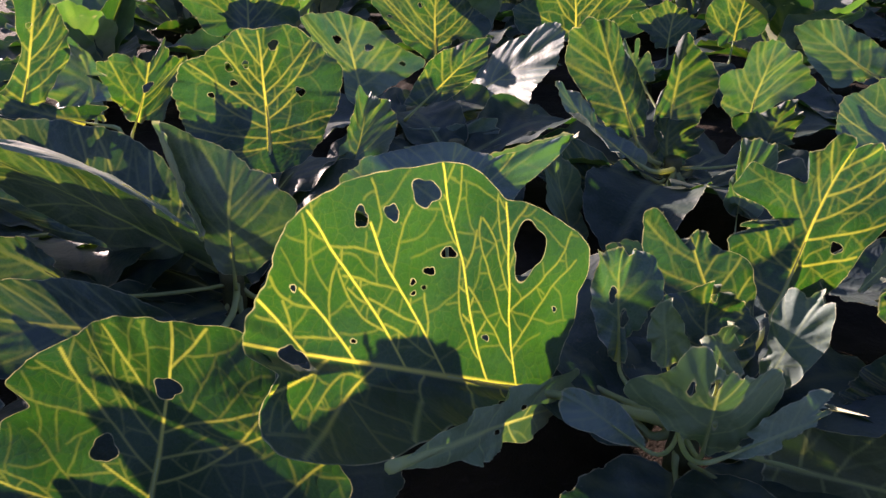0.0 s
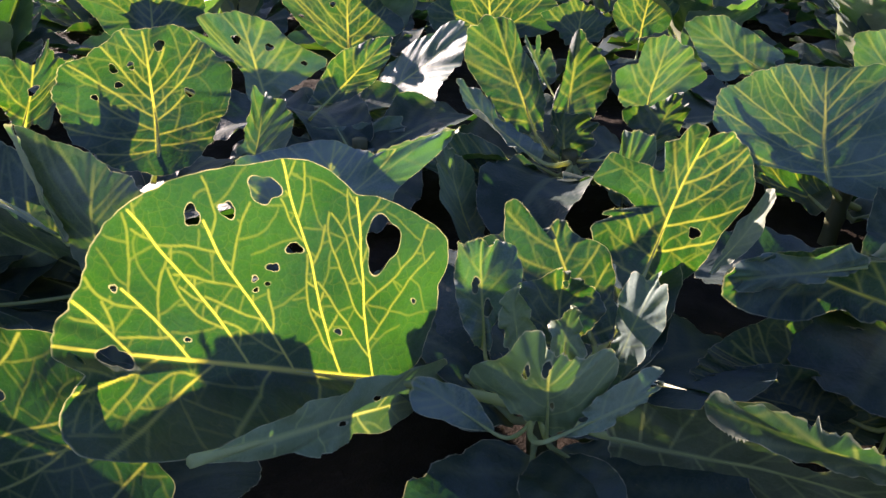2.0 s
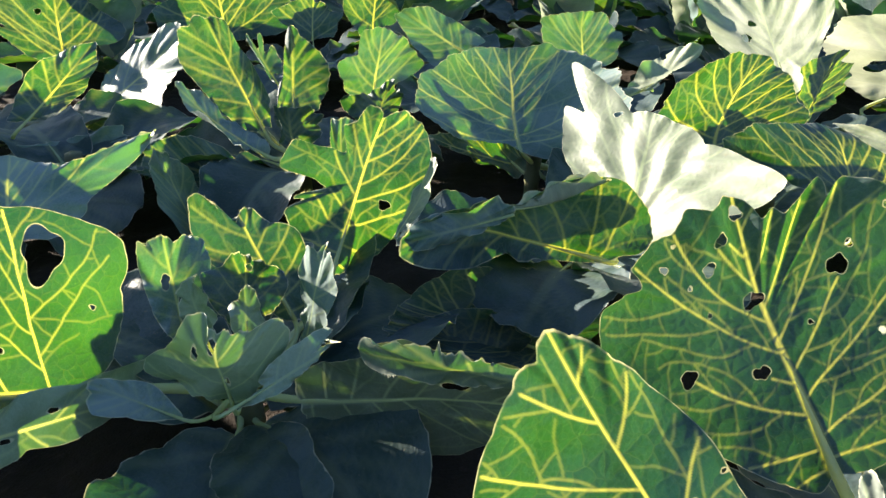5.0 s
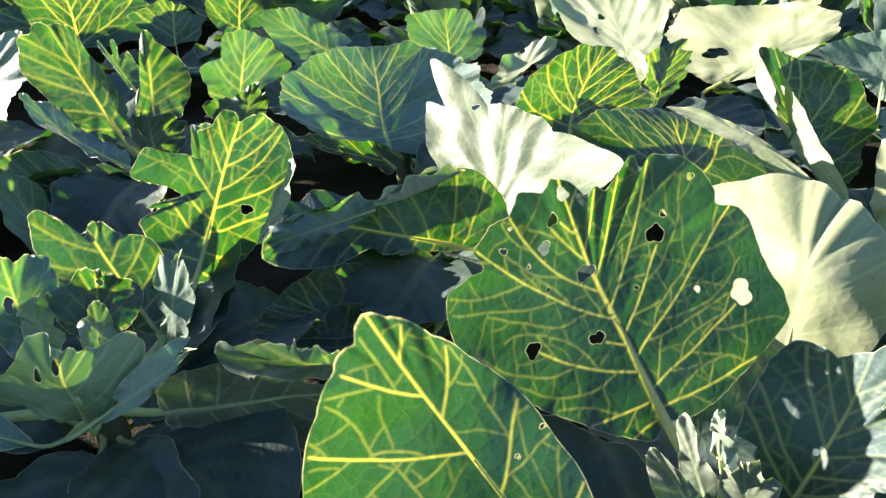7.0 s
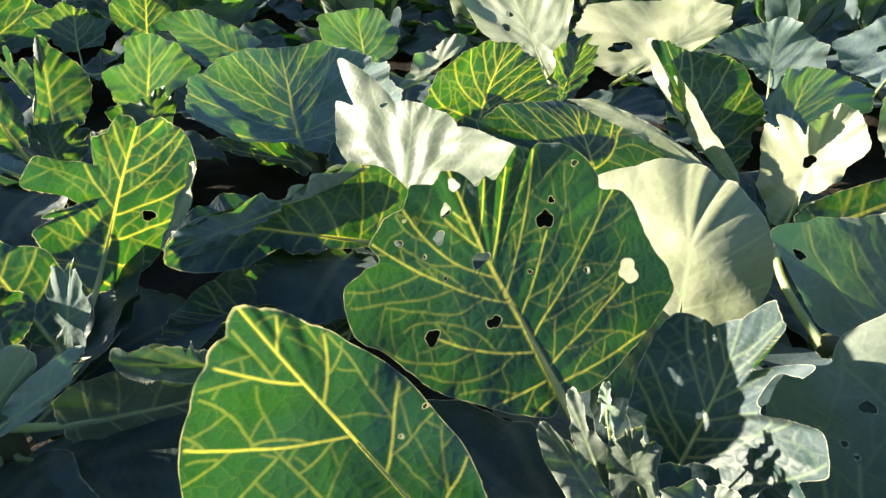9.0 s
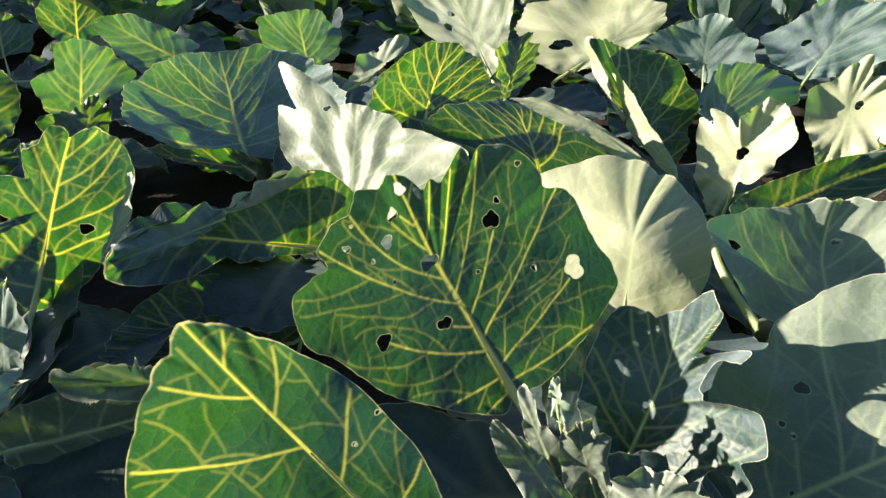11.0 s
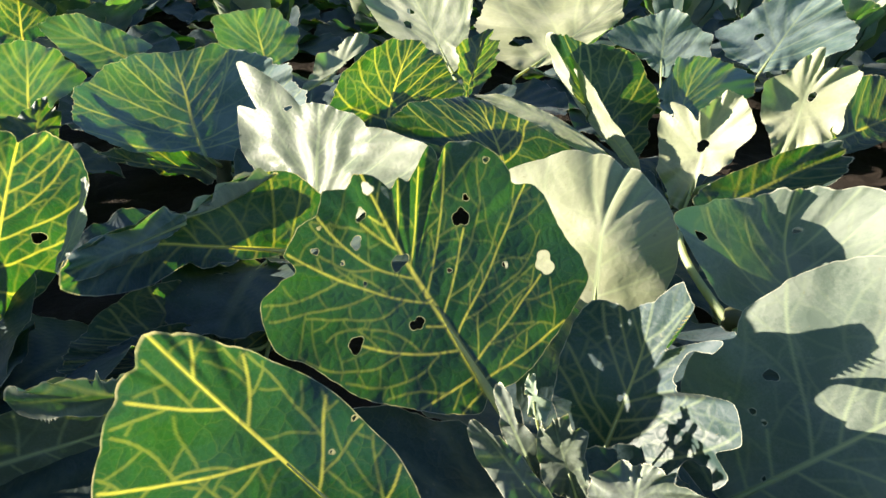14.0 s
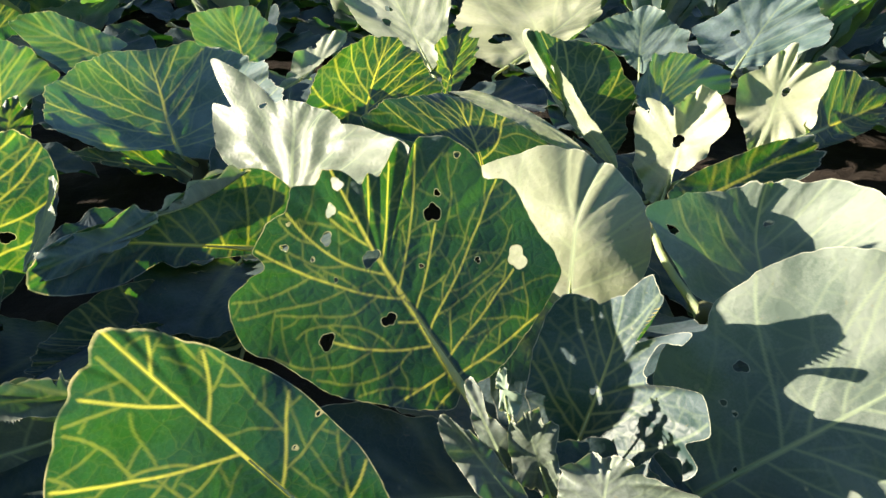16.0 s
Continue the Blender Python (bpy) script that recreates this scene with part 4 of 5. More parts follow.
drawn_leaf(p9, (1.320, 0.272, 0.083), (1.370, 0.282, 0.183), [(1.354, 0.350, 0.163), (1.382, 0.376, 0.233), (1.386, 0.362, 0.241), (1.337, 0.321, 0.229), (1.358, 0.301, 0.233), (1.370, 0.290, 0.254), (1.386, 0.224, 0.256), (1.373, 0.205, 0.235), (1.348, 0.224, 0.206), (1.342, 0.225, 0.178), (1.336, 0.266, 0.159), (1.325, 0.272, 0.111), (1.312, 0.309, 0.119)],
           h=0.0026, seed=42, holes=[(-0.05, 0.05, 0.0088, 0.0110)], look_of=SUNLIT_LEAF, rag=0.03, ruffle=0.009, puff=0.0008)
leaf(p9, (1.556, 0.404, 0.137), (1.614, 0.434, 0.198), (1.666, 0.439, 0.271), (1.528, 0.449, 0.215), (1.800, 0.365, 0.193), h=0.0028, seed=43,
     rim=[0.96, 0.95, 0.95, 0.98, 0.98, 0.96, 0.95, 0.96, 0.99, 0.99, 0.97, 0.96, 0.97, 1.02, 1.02, 1.13, 1.10, 1.10, 1.23, 1.23, 1.20, 1.12, 1.26, 0.75, 0.71, 0.68, 0.70, 0.70, 0.79, 0.82, 0.93, 0.81, 0.75, 0.71, 0.71, 0.68, 0.67, 0.68, 0.71, 0.74, 0.79, 0.88, 0.98, 1.03], look_of=SKYLIT_LEAF, rag=0.04)
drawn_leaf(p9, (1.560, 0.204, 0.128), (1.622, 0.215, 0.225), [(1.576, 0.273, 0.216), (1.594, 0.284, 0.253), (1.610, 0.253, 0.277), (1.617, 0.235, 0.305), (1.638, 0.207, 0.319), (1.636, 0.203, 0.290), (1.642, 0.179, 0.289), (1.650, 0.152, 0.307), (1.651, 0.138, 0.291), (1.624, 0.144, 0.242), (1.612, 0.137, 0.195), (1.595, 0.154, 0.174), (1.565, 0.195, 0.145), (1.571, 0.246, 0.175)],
           h=0.003, seed=44, holes=[(0.20, 0.14, 0.0065, 0.0088)], look_of=SUNLIT_LEAF, rag=0.03, ruffle=0.008, folds=(8, 0.002), puff=0.0008)
leaf(p9, (1.595, 0.140, 0.180), (1.765, 0.123, 0.174), (1.931, 0.086, 0.187), (1.828, 0.166, 0.260), (1.758, 0.088, 0.154), h=0.0028, seed=45)
leaf(p11, (1.919, 0.411, 0.176), (2.015, 0.399, 0.264), (2.090, 0.374, 0.367), (1.932, 0.525, 0.276), (2.089, 0.257, 0.280), h=0.0028, seed=46,
     rim=[0.96, 0.93, 0.87, 0.84, 0.84, 0.88, 0.94, 0.93, 0.95, 1.01, 0.97, 0.90, 0.87, 0.87, 0.93, 1.02, 0.92, 0.84, 0.80, 0.72, 0.69, 0.69, 0.75, 0.76, 0.73, 0.74, 0.79, 0.83, 0.90, 1.01],
     holes=[(-0.36, 0.02, 0.0091, 0.0093)], look_of=SKYLIT_LEAF)
leaf(p11, (1.764, 0.986, 0.113), (1.900, 0.918, 0.204), (2.016, 0.843, 0.313), (1.816, 1.185, 0.249), (1.892, 0.857, 0.191), h=0.0028, seed=47,
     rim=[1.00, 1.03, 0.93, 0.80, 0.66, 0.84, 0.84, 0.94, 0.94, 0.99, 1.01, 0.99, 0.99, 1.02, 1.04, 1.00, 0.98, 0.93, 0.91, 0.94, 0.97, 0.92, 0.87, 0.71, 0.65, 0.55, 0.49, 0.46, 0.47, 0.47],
     holes=[(-0.45, -0.32, 0.0146, 0.0236)], look_of=SUNLIT_LEAF, folds=(11, 0.0045))
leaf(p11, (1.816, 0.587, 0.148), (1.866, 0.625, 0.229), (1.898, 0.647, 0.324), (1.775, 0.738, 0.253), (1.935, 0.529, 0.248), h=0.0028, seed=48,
     rim=[0.96, 0.97, 0.87, 0.81, 0.80, 0.82, 0.88, 0.95, 0.86, 0.82, 0.80, 0.81, 0.81, 0.84, 0.91, 0.95, 0.69, 0.56, 0.50, 0.45, 0.46, 0.52, 0.58, 0.73, 0.87, 0.84, 0.89, 0.98, 1.02, 0.98], look_of=SKYLIT_LEAF)
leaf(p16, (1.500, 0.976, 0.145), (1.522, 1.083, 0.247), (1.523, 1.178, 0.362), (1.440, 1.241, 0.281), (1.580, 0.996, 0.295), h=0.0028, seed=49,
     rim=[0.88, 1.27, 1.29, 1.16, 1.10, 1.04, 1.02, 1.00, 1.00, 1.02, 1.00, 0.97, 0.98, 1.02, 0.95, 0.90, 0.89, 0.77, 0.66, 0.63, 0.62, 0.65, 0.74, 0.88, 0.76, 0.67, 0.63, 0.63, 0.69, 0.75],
     holes=[(-0.37, 0.09, 0.0096, 0.0115), (-0.22, 0.38, 0.0082, 0.0089)], look_of=SUNLIT_LEAF)
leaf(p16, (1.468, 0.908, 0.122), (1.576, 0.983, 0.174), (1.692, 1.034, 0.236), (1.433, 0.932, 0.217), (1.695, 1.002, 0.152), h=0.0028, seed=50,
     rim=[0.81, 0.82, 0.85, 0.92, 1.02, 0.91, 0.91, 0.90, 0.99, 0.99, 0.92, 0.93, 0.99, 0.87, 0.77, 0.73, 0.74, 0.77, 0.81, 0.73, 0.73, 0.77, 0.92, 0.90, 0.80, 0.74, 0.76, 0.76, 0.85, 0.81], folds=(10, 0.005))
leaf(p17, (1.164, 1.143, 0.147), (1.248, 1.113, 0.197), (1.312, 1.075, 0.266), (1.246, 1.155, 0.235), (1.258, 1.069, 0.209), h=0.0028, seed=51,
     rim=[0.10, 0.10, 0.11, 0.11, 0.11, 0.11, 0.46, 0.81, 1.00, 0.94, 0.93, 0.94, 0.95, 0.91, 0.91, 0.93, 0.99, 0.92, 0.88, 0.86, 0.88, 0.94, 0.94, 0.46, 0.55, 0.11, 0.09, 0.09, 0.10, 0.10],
     holes=[(-0.81, 0.19, 0.0048, 0.0069)], look_of=SUNLIT_LEAF)
leaf(p8c, (1.102, 0.797, 0.132), (1.161, 0.829, 0.216), (1.217, 0.834, 0.307), (1.009, 0.831, 0.227), (1.325, 0.795, 0.197), h=0.0019, seed=52,
     rim=[0.98, 0.87, 0.81, 0.79, 0.80, 0.81, 0.88, 0.97, 0.98, 1.04, 1.02, 1.05, 1.02, 1.05, 1.00, 0.98, 1.01, 0.83, 0.76, 0.72, 0.73, 0.79, 0.81, 0.80, 0.82, 0.84, 0.89, 0.96, 0.98, 1.03])
leaf(p8c, (1.163, 0.532, 0.093), (1.155, 0.560, 0.179), (1.153, 0.623, 0.246), (0.975, 0.645, 0.229), (1.416, 0.483, 0.086), h=0.0019, seed=53,
     rim=[0.99, 0.93, 0.94, 1.02, 1.06, 1.02, 1.08, 1.11, 0.94, 0.86, 0.81, 0.81, 0.85, 0.87, 0.91, 1.00, 0.85, 0.73, 0.63, 0.57, 0.58, 0.64, 0.74, 0.80, 0.83, 0.80, 0.79, 0.81, 0.85, 0.93], look_of=SHADED_LEAF, curls=[(0.5, 0.8, 0.65, -0.16, 0.3)])
leaf(p12, (1.231, 1.388, 0.138), (1.239, 1.436, 0.207), (1.248, 1.459, 0.289), (1.110, 1.441, 0.251), (1.347, 1.422, 0.211), h=0.0028, seed=54,
     rim=[0.97, 1.04, 1.00, 1.00, 1.04, 1.10, 1.03, 0.97, 0.94, 0.92, 0.92, 0.91, 0.94, 1.01, 0.96, 0.93, 0.94, 1.01, 0.89, 0.81, 0.80, 0.76, 0.76, 0.83, 0.89, 0.82, 0.87, 0.96, 1.00, 0.95], look_of=SKYLIT_LEAF)
leaf(p12, (0.932, 1.405, 0.193), (0.851, 1.459, 0.245), (0.766, 1.487, 0.307), (0.793, 1.447, 0.221), (0.878, 1.460, 0.299), h=0.0028, seed=55,
     rim=[0.84, 0.84, 0.87, 0.93, 0.90, 0.92, 0.93, 1.00, 1.05, 1.14, 1.04, 0.97, 0.94, 0.96, 1.04, 1.10, 1.21, 1.43, 0.92, 0.73, 0.73, 0.66, 0.66, 0.72, 0.88, 0.88, 1.18, 1.07, 0.95, 0.88], look_of=SKYLIT_LEAF)
leaf(p7, (0.659, 1.420, 0.091), (0.684, 1.463, 0.179), (0.713, 1.480, 0.275), (0.584, 1.433, 0.188), (0.806, 1.471, 0.182), h=0.0028, seed=56,
     rim=[1.01, 0.91, 0.86, 0.85, 0.88, 0.87, 0.91, 0.97, 1.00, 1.02, 1.05, 0.79, 0.67, 0.86, 1.04, 0.94, 0.89, 0.85, 0.81, 0.79, 0.84, 0.94, 0.88, 0.86, 0.87, 0.76, 0.68, 0.62, 0.70, 0.88], look_of=SKYLIT_LEAF, folds=(8, 0.002))
leaf(p7, (0.456, 1.323, 0.121), (0.469, 1.359, 0.210), (0.477, 1.369, 0.307), (0.432, 1.347, 0.196), (0.545, 1.332, 0.214), h=0.0028, seed=57,
     rim=[0.97, 0.97, 0.92, 0.86, 0.83, 0.83, 0.88, 1.00, 1.00, 0.83, 0.64, 0.54, 0.47, 0.44, 0.44, 0.46, 0.95, 1.29, 0.92, 0.92, 0.82, 0.82, 0.88, 0.88, 0.92, 1.00, 1.07, 1.00, 0.99, 1.00], rag=0.04)
leaf(p7, (0.465, 1.500, 0.143), (0.438, 1.546, 0.195), (0.411, 1.568, 0.261), (0.421, 1.542, 0.216), (0.472, 1.540, 0.213), h=0.0028, seed=58,
     rim=[1.00, 1.06, 1.00, 0.28, 1.06, 1.01, 0.42, 0.59, 1.01, 1.02, 1.00, 0.99, 0.97, 0.95, 0.93, 0.92, 0.90, 0.88, 0.87, 0.85, 0.83, 0.82, 0.80, 0.78, 0.50, 0.28, 0.52, 0.83, 0.83, 0.99], look_of=SKYLIT_LEAF)
leaf(p7, (0.442, 1.240, 0.081), (0.438, 1.269, 0.119), (0.439, 1.272, 0.167), (0.411, 1.257, 0.140), (0.512, 1.271, 0.130), h=0.0028, seed=59,
     rim=[0.93, 1.05, 0.99, 0.99, 0.99, 1.04, 1.00, 1.00, 1.00, 1.03, 1.11, 1.18, 1.28, 1.13, 1.06, 1.05, 0.96, 1.05, 1.25, 1.03, 1.09, 1.13, 0.92, 0.92, 0.96, 1.08, 0.96, 0.95, 0.90, 0.92], rag=0.05, ruffle=0.012)
leaf(p7, (0.598, 1.209, 0.121), (0.626, 1.241, 0.156), (0.651, 1.249, 0.206), (0.574, 1.243, 0.173), (0.668, 1.221, 0.164), h=0.0028, seed=60,
     rim=[0.91, 0.93, 0.93, 0.80, 0.80, 0.84, 0.87, 1.06, 1.06, 0.92, 0.84, 0.84, 0.85, 0.94, 1.01, 1.30, 1.49, 1.24, 1.12, 1.05, 1.06, 0.88, 0.77, 0.76, 0.77, 0.77, 0.93, 1.19, 1.01, 0.92], rag=0.05, ruffle=0.012)
leaf(p7, (0.398, 1.297, 0.092), (0.357, 1.383, 0.201), (0.312, 1.445, 0.324), (0.275, 1.373, 0.192), (0.397, 1.370, 0.217), h=0.0028, seed=61,
     rim=[1.00, 0.97, 0.94, 0.98, 1.13, 1.04, 1.03, 0.99, 1.01, 1.07, 1.08, 1.16, 1.15, 1.16, 1.02, 0.92, 0.89, 0.90, 0.87, 0.87, 0.90, 0.82, 0.79, 0.79, 0.85, 0.81, 0.81, 0.87, 1.01, 0.99], folds=(10, 0.0025))
leaf(p7, (0.383, 1.188, 0.095), (0.304, 1.304, 0.133), (0.231, 1.413, 0.198), (0.300, 1.257, 0.135), (0.332, 1.330, 0.151), h=0.0028, seed=62,
     rim=[0.74, 0.78, 0.87, 0.99, 0.97, 0.97, 0.95, 1.00, 0.95, 0.92, 0.92, 0.95, 1.00, 1.03, 0.94, 0.88, 1.01, 1.01, 0.74, 0.74, 0.73, 0.73, 0.87, 0.95, 0.98, 1.01, 0.98, 0.88, 0.80, 0.77], look_of=SKYLIT_LEAF)
# Third hole is added on the unseen side so sun reaches the boat leaves.
leaf(p13, (-0.680, 1.036, 0.222), (-0.656, 1.082, 0.320), (-0.628, 1.101, 0.426), (-0.719, 1.062, 0.341), (-0.587, 1.084, 0.336), h=0.0019, seed=63,
     rim=[0.94, 0.93, 0.90, 0.90, 0.91, 0.89, 0.91, 0.95, 0.99, 0.99, 1.03, 1.09, 1.21, 1.14, 1.05, 1.00, 0.99, 0.91, 0.86, 0.85, 0.88, 0.82, 0.78, 0.80, 0.87, 0.83, 0.80, 0.82, 0.85, 0.87],
     holes=[(-0.09, 0.50, 0.0040, 0.0043), (-0.35, 0.21, 0.0030, 0.0035), (-0.95, 0.25, 0.0450, 0.0900)])
leaf(p5, (-0.599, 1.241, 0.150), (-0.571, 1.276, 0.229), (-0.543, 1.285, 0.315), (-0.651, 1.269, 0.256), (-0.478, 1.275, 0.276), h=0.0019, seed=64,
     rim=[1.11, 0.91, 0.91, 0.76, 0.76, 0.72, 0.68, 0.81, 0.84, 0.97, 0.72, 0.53, 0.53, 0.61, 0.69, 0.71, 0.81, 0.91, 0.95, 0.96, 1.01, 1.09, 0.97, 0.91, 0.86, 0.83, 0.76, 0.71, 0.69, 0.69, 0.70, 0.76, 0.76, 0.77, 0.83, 0.84, 0.96, 1.34, 1.14, 1.01, 0.88, 0.83, 0.82, 0.92],
     holes=[(0.05, -0.02, 0.0096, 0.0095)], rag=0.05)
leaf(p13, (-0.576, 1.081, 0.217), (-0.597, 1.136, 0.277), (-0.632, 1.168, 0.347), (-0.668, 1.151, 0.256), (-0.551, 1.093, 0.280), h=0.0028, seed=65,
     rim=[0.36, 0.33, 0.29, 0.29, 0.39, 0.76, 0.85, 0.91, 0.91, 0.97, 0.95, 0.97, 1.01, 1.11, 1.24, 1.18, 1.13, 1.11, 1.03, 0.96, 0.93, 0.93, 0.94, 0.80, 0.80, 0.77, 0.77, 0.78, 0.83, 0.69], look_of=SKYLIT_LEAF, rag=0.05, ruffle=0.015)
leaf(p13, (-0.504, 0.998, 0.239), (-0.614, 1.027, 0.248), (-0.725, 1.036, 0.277), (-0.616, 0.994, 0.236), (-0.608, 1.029, 0.270), h=0.0028, seed=66,
     rim=[0.75, 0.63, 0.57, 0.62, 0.73, 0.89, 0.97, 0.82, 0.82, 0.81, 0.81, 0.91, 1.08, 0.88, 0.68, 0.60, 0.55, 0.54, 0.46, 0.43, 0.43, 0.47, 0.48, 0.57, 0.82, 0.84, 1.15, 1.58, 1.25, 0.94])
leaf(p4, (-0.269, 0.602, 0.131), (-0.381, 0.608, 0.140), (-0.489, 0.593, 0.166), (-0.384, 0.567, 0.113), (-0.401, 0.630, 0.192), h=0.0021, seed=67,
     rim=[0.98, 0.96, 0.95, 0.98, 1.03, 1.09, 1.00, 0.96, 0.94, 0.95, 1.01, 1.08, 1.21, 1.41, 1.27, 1.06, 0.93, 0.82, 0.77, 0.76, 0.80, 0.87, 0.85, 0.87, 0.96, 1.01, 0.96, 0.96, 0.98, 0.96], look_of=SUNLESS_LEAF)
leaf(p4, (-0.451, 0.715, 0.125), (-0.505, 0.734, 0.145), (-0.554, 0.729, 0.180), (-0.534, 0.701, 0.125), (-0.497, 0.740, 0.182), h=0.0025, seed=68,
     rim=[0.68, 0.73, 0.82, 0.79, 0.81, 0.86, 0.94, 1.11, 1.05, 1.00, 0.97, 0.96, 0.98, 1.02, 1.02, 0.90, 0.81, 0.79, 0.78, 0.68, 0.62, 0.60, 0.66, 0.66, 0.79, 0.67, 0.62, 0.59, 0.61, 0.67], look_of=SUNLESS_LEAF)
leaf(p14, (0.406, 2.122, 0.087), (0.404, 2.193, 0.206), (0.402, 2.239, 0.338), (0.193, 2.181, 0.214), (0.633, 2.188, 0.228), h=0.0028, seed=69,
     rim=[0.98, 0.97, 0.92, 0.91, 0.92, 0.81, 0.74, 0.70, 0.70, 0.72, 0.77, 0.81, 0.81, 0.87, 0.95, 0.94, 0.91, 0.88, 0.72, 0.60, 0.56, 0.56, 0.54, 0.55, 0.59, 0.66, 0.74, 0.88, 1.03, 0.98])
leaf(p14, (0.638, 1.963, 0.121), (0.651, 2.020, 0.202), (0.668, 2.051, 0.294), (0.533, 1.995, 0.226), (0.748, 2.022, 0.205), h=0.0028, seed=70,
     rim=[0.86, 0.98, 0.81, 0.69, 0.69, 0.64, 0.66, 0.66, 0.74, 0.86, 0.81, 0.81, 0.85, 0.92, 1.03, 0.89, 0.76, 0.67, 0.64, 0.64, 0.69, 0.58, 0.56, 0.52, 0.54, 0.54, 0.64, 0.79, 0.79, 0.79], rag=0.04)
leaf(p14, (0.827, 1.989, 0.115), (0.857, 2.053, 0.219), (0.886, 2.091, 0.335), (0.750, 2.044, 0.233), (0.979, 2.050, 0.247), h=0.0028, seed=71,
     rim=[0.80, 0.85, 0.92, 0.82, 0.77, 0.75, 0.78, 0.79, 0.86, 0.98, 1.03, 0.96, 0.94, 0.94, 1.00, 0.91, 0.78, 0.70, 0.67, 0.69, 0.70, 0.56, 0.49, 0.49, 0.49, 0.55, 0.56, 0.73, 0.78, 0.77])
leaf(p6, (-0.522, 1.795, 0.190), (-0.527, 1.848, 0.271), (-0.533, 1.875, 0.362), (-0.699, 1.839, 0.284), (-0.371, 1.838, 0.283), h=0.0028, seed=72,
     rim=[0.90, 0.93, 1.03, 0.95, 0.87, 0.84, 0.84, 0.87, 0.94, 1.02, 0.99, 1.00, 1.04, 1.13, 0.98, 0.89, 0.82, 0.81, 0.83, 0.84, 0.67, 0.55, 0.52, 0.51, 0.48, 0.49, 0.53, 0.61, 0.78, 0.92])
drawn_leaf(p2, (0.661, 0.076, 0.078), (0.652, 0.113, 0.144), [(0.648, 0.138, 0.190), (0.650, 0.131, 0.194), (0.651, 0.123, 0.186), (0.648, 0.113, 0.159), (0.653, 0.093, 0.120), (0.671, 0.066, 0.089), (0.652, 0.092, 0.086), (0.649, 0.115, 0.121), (0.648, 0.130, 0.159)],
           h=0.0013, seed=73, look_of=BOAT_LEAF, rag=0.02, ruffle=0.002, pairs=3, stout=1.2)
drawn_leaf(p2, (0.644, 0.059, 0.086), (0.625, 0.098, 0.141), [(0.607, 0.128, 0.186), (0.611, 0.121, 0.183), (0.626, 0.103, 0.159), (0.640, 0.081, 0.129), (0.651, 0.062, 0.098), (0.629, 0.081, 0.094), (0.610, 0.106, 0.131)],
           h=0.0014, seed=74, look_of=BOAT_LEAF, rag=0.02, ruffle=0.003, pairs=5)
drawn_leaf(p2, (0.672, 0.051, 0.082), (0.667, 0.073, 0.135), [(0.656, 0.096, 0.148), (0.666, 0.090, 0.165), (0.671, 0.088, 0.169), (0.675, 0.080, 0.174), (0.673, 0.074, 0.165), (0.679, 0.060, 0.164), (0.673, 0.058, 0.144), (0.677, 0.046, 0.112), (0.666, 0.061, 0.097), (0.657, 0.087, 0.118)],
           h=0.0012, seed=75, look_of=BOAT_LEAF, rag=0.025, ruffle=0.005, folds=(8, 0.003), pairs=4)
drawn_leaf(p2, (0.654, 0.000, 0.109), (0.667, 0.006, 0.144), [(0.658, 0.041, 0.156), (0.665, 0.032, 0.162), (0.678, 0.011, 0.163), (0.680, 0.011, 0.167), (0.687, -0.013, 0.167), (0.683, -0.014, 0.160), (0.693, -0.032, 0.162), (0.700, -0.055, 0.162), (0.685, -0.058, 0.140), (0.661, -0.027, 0.126), (0.642, 0.029, 0.107), (0.651, 0.038, 0.132)],
           h=0.0012, seed=76, look_of=BOAT_LEAF, rag=0.03, ruffle=0.006, pairs=5)
drawn_leaf(p2, (0.676, 0.111, 0.152), (0.677, 0.118, 0.173), [(0.678, 0.123, 0.191), (0.681, 0.121, 0.193), (0.677, 0.113, 0.176), (0.683, 0.102, 0.171), (0.681, 0.102, 0.158), (0.672, 0.117, 0.154), (0.677, 0.124, 0.169)],
           h=0.0013, seed=77, look_of=HEART_LEAF, rag=0.03, ruffle=0.003, pairs=3)
# Next six: no leaves of their own, rolled edges coloured as if sunlit.
leaf(p4, (-0.291, 0.737, 0.183), (-0.403, 0.744, 0.268), (-0.537, 0.734, 0.311), (-0.427, 0.781, 0.259), (-0.390, 0.727, 0.266), h=0.002, seed=78, look_of=SUNLIT_LEAF, crown=False, rag=0.02, ruffle=0.002, puff=0.0, stout=0.1)
leaf(p4, (-0.281, 0.722, 0.191), (-0.301, 0.732, 0.265), (-0.317, 0.747, 0.329), (-0.310, 0.744, 0.259), (-0.294, 0.727, 0.270), h=0.002, seed=92, look_of=SUNLIT_LEAF, crown=False, rag=0.012, ruffle=0.002, puff=0.0, stout=0.2)
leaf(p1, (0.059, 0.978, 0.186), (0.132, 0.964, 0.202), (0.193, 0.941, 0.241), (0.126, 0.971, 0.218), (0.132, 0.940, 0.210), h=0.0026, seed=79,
     rim=[0.64, 0.61, 0.63, 0.93, 0.97, 1.13, 1.12, 1.13, 1.14, 1.15, 1.16, 1.15, 1.08, 1.05, 1.02, 1.04, 1.08, 1.15, 1.08, 1.05, 1.02, 1.02, 0.93, 0.79, 0.71, 0.62, 0.49, 0.94, 1.20, 0.83], look_of=SUNLIT_LEAF, crown=False, rag=0.01, ruffle=0.003, folds=(6, 0.002))
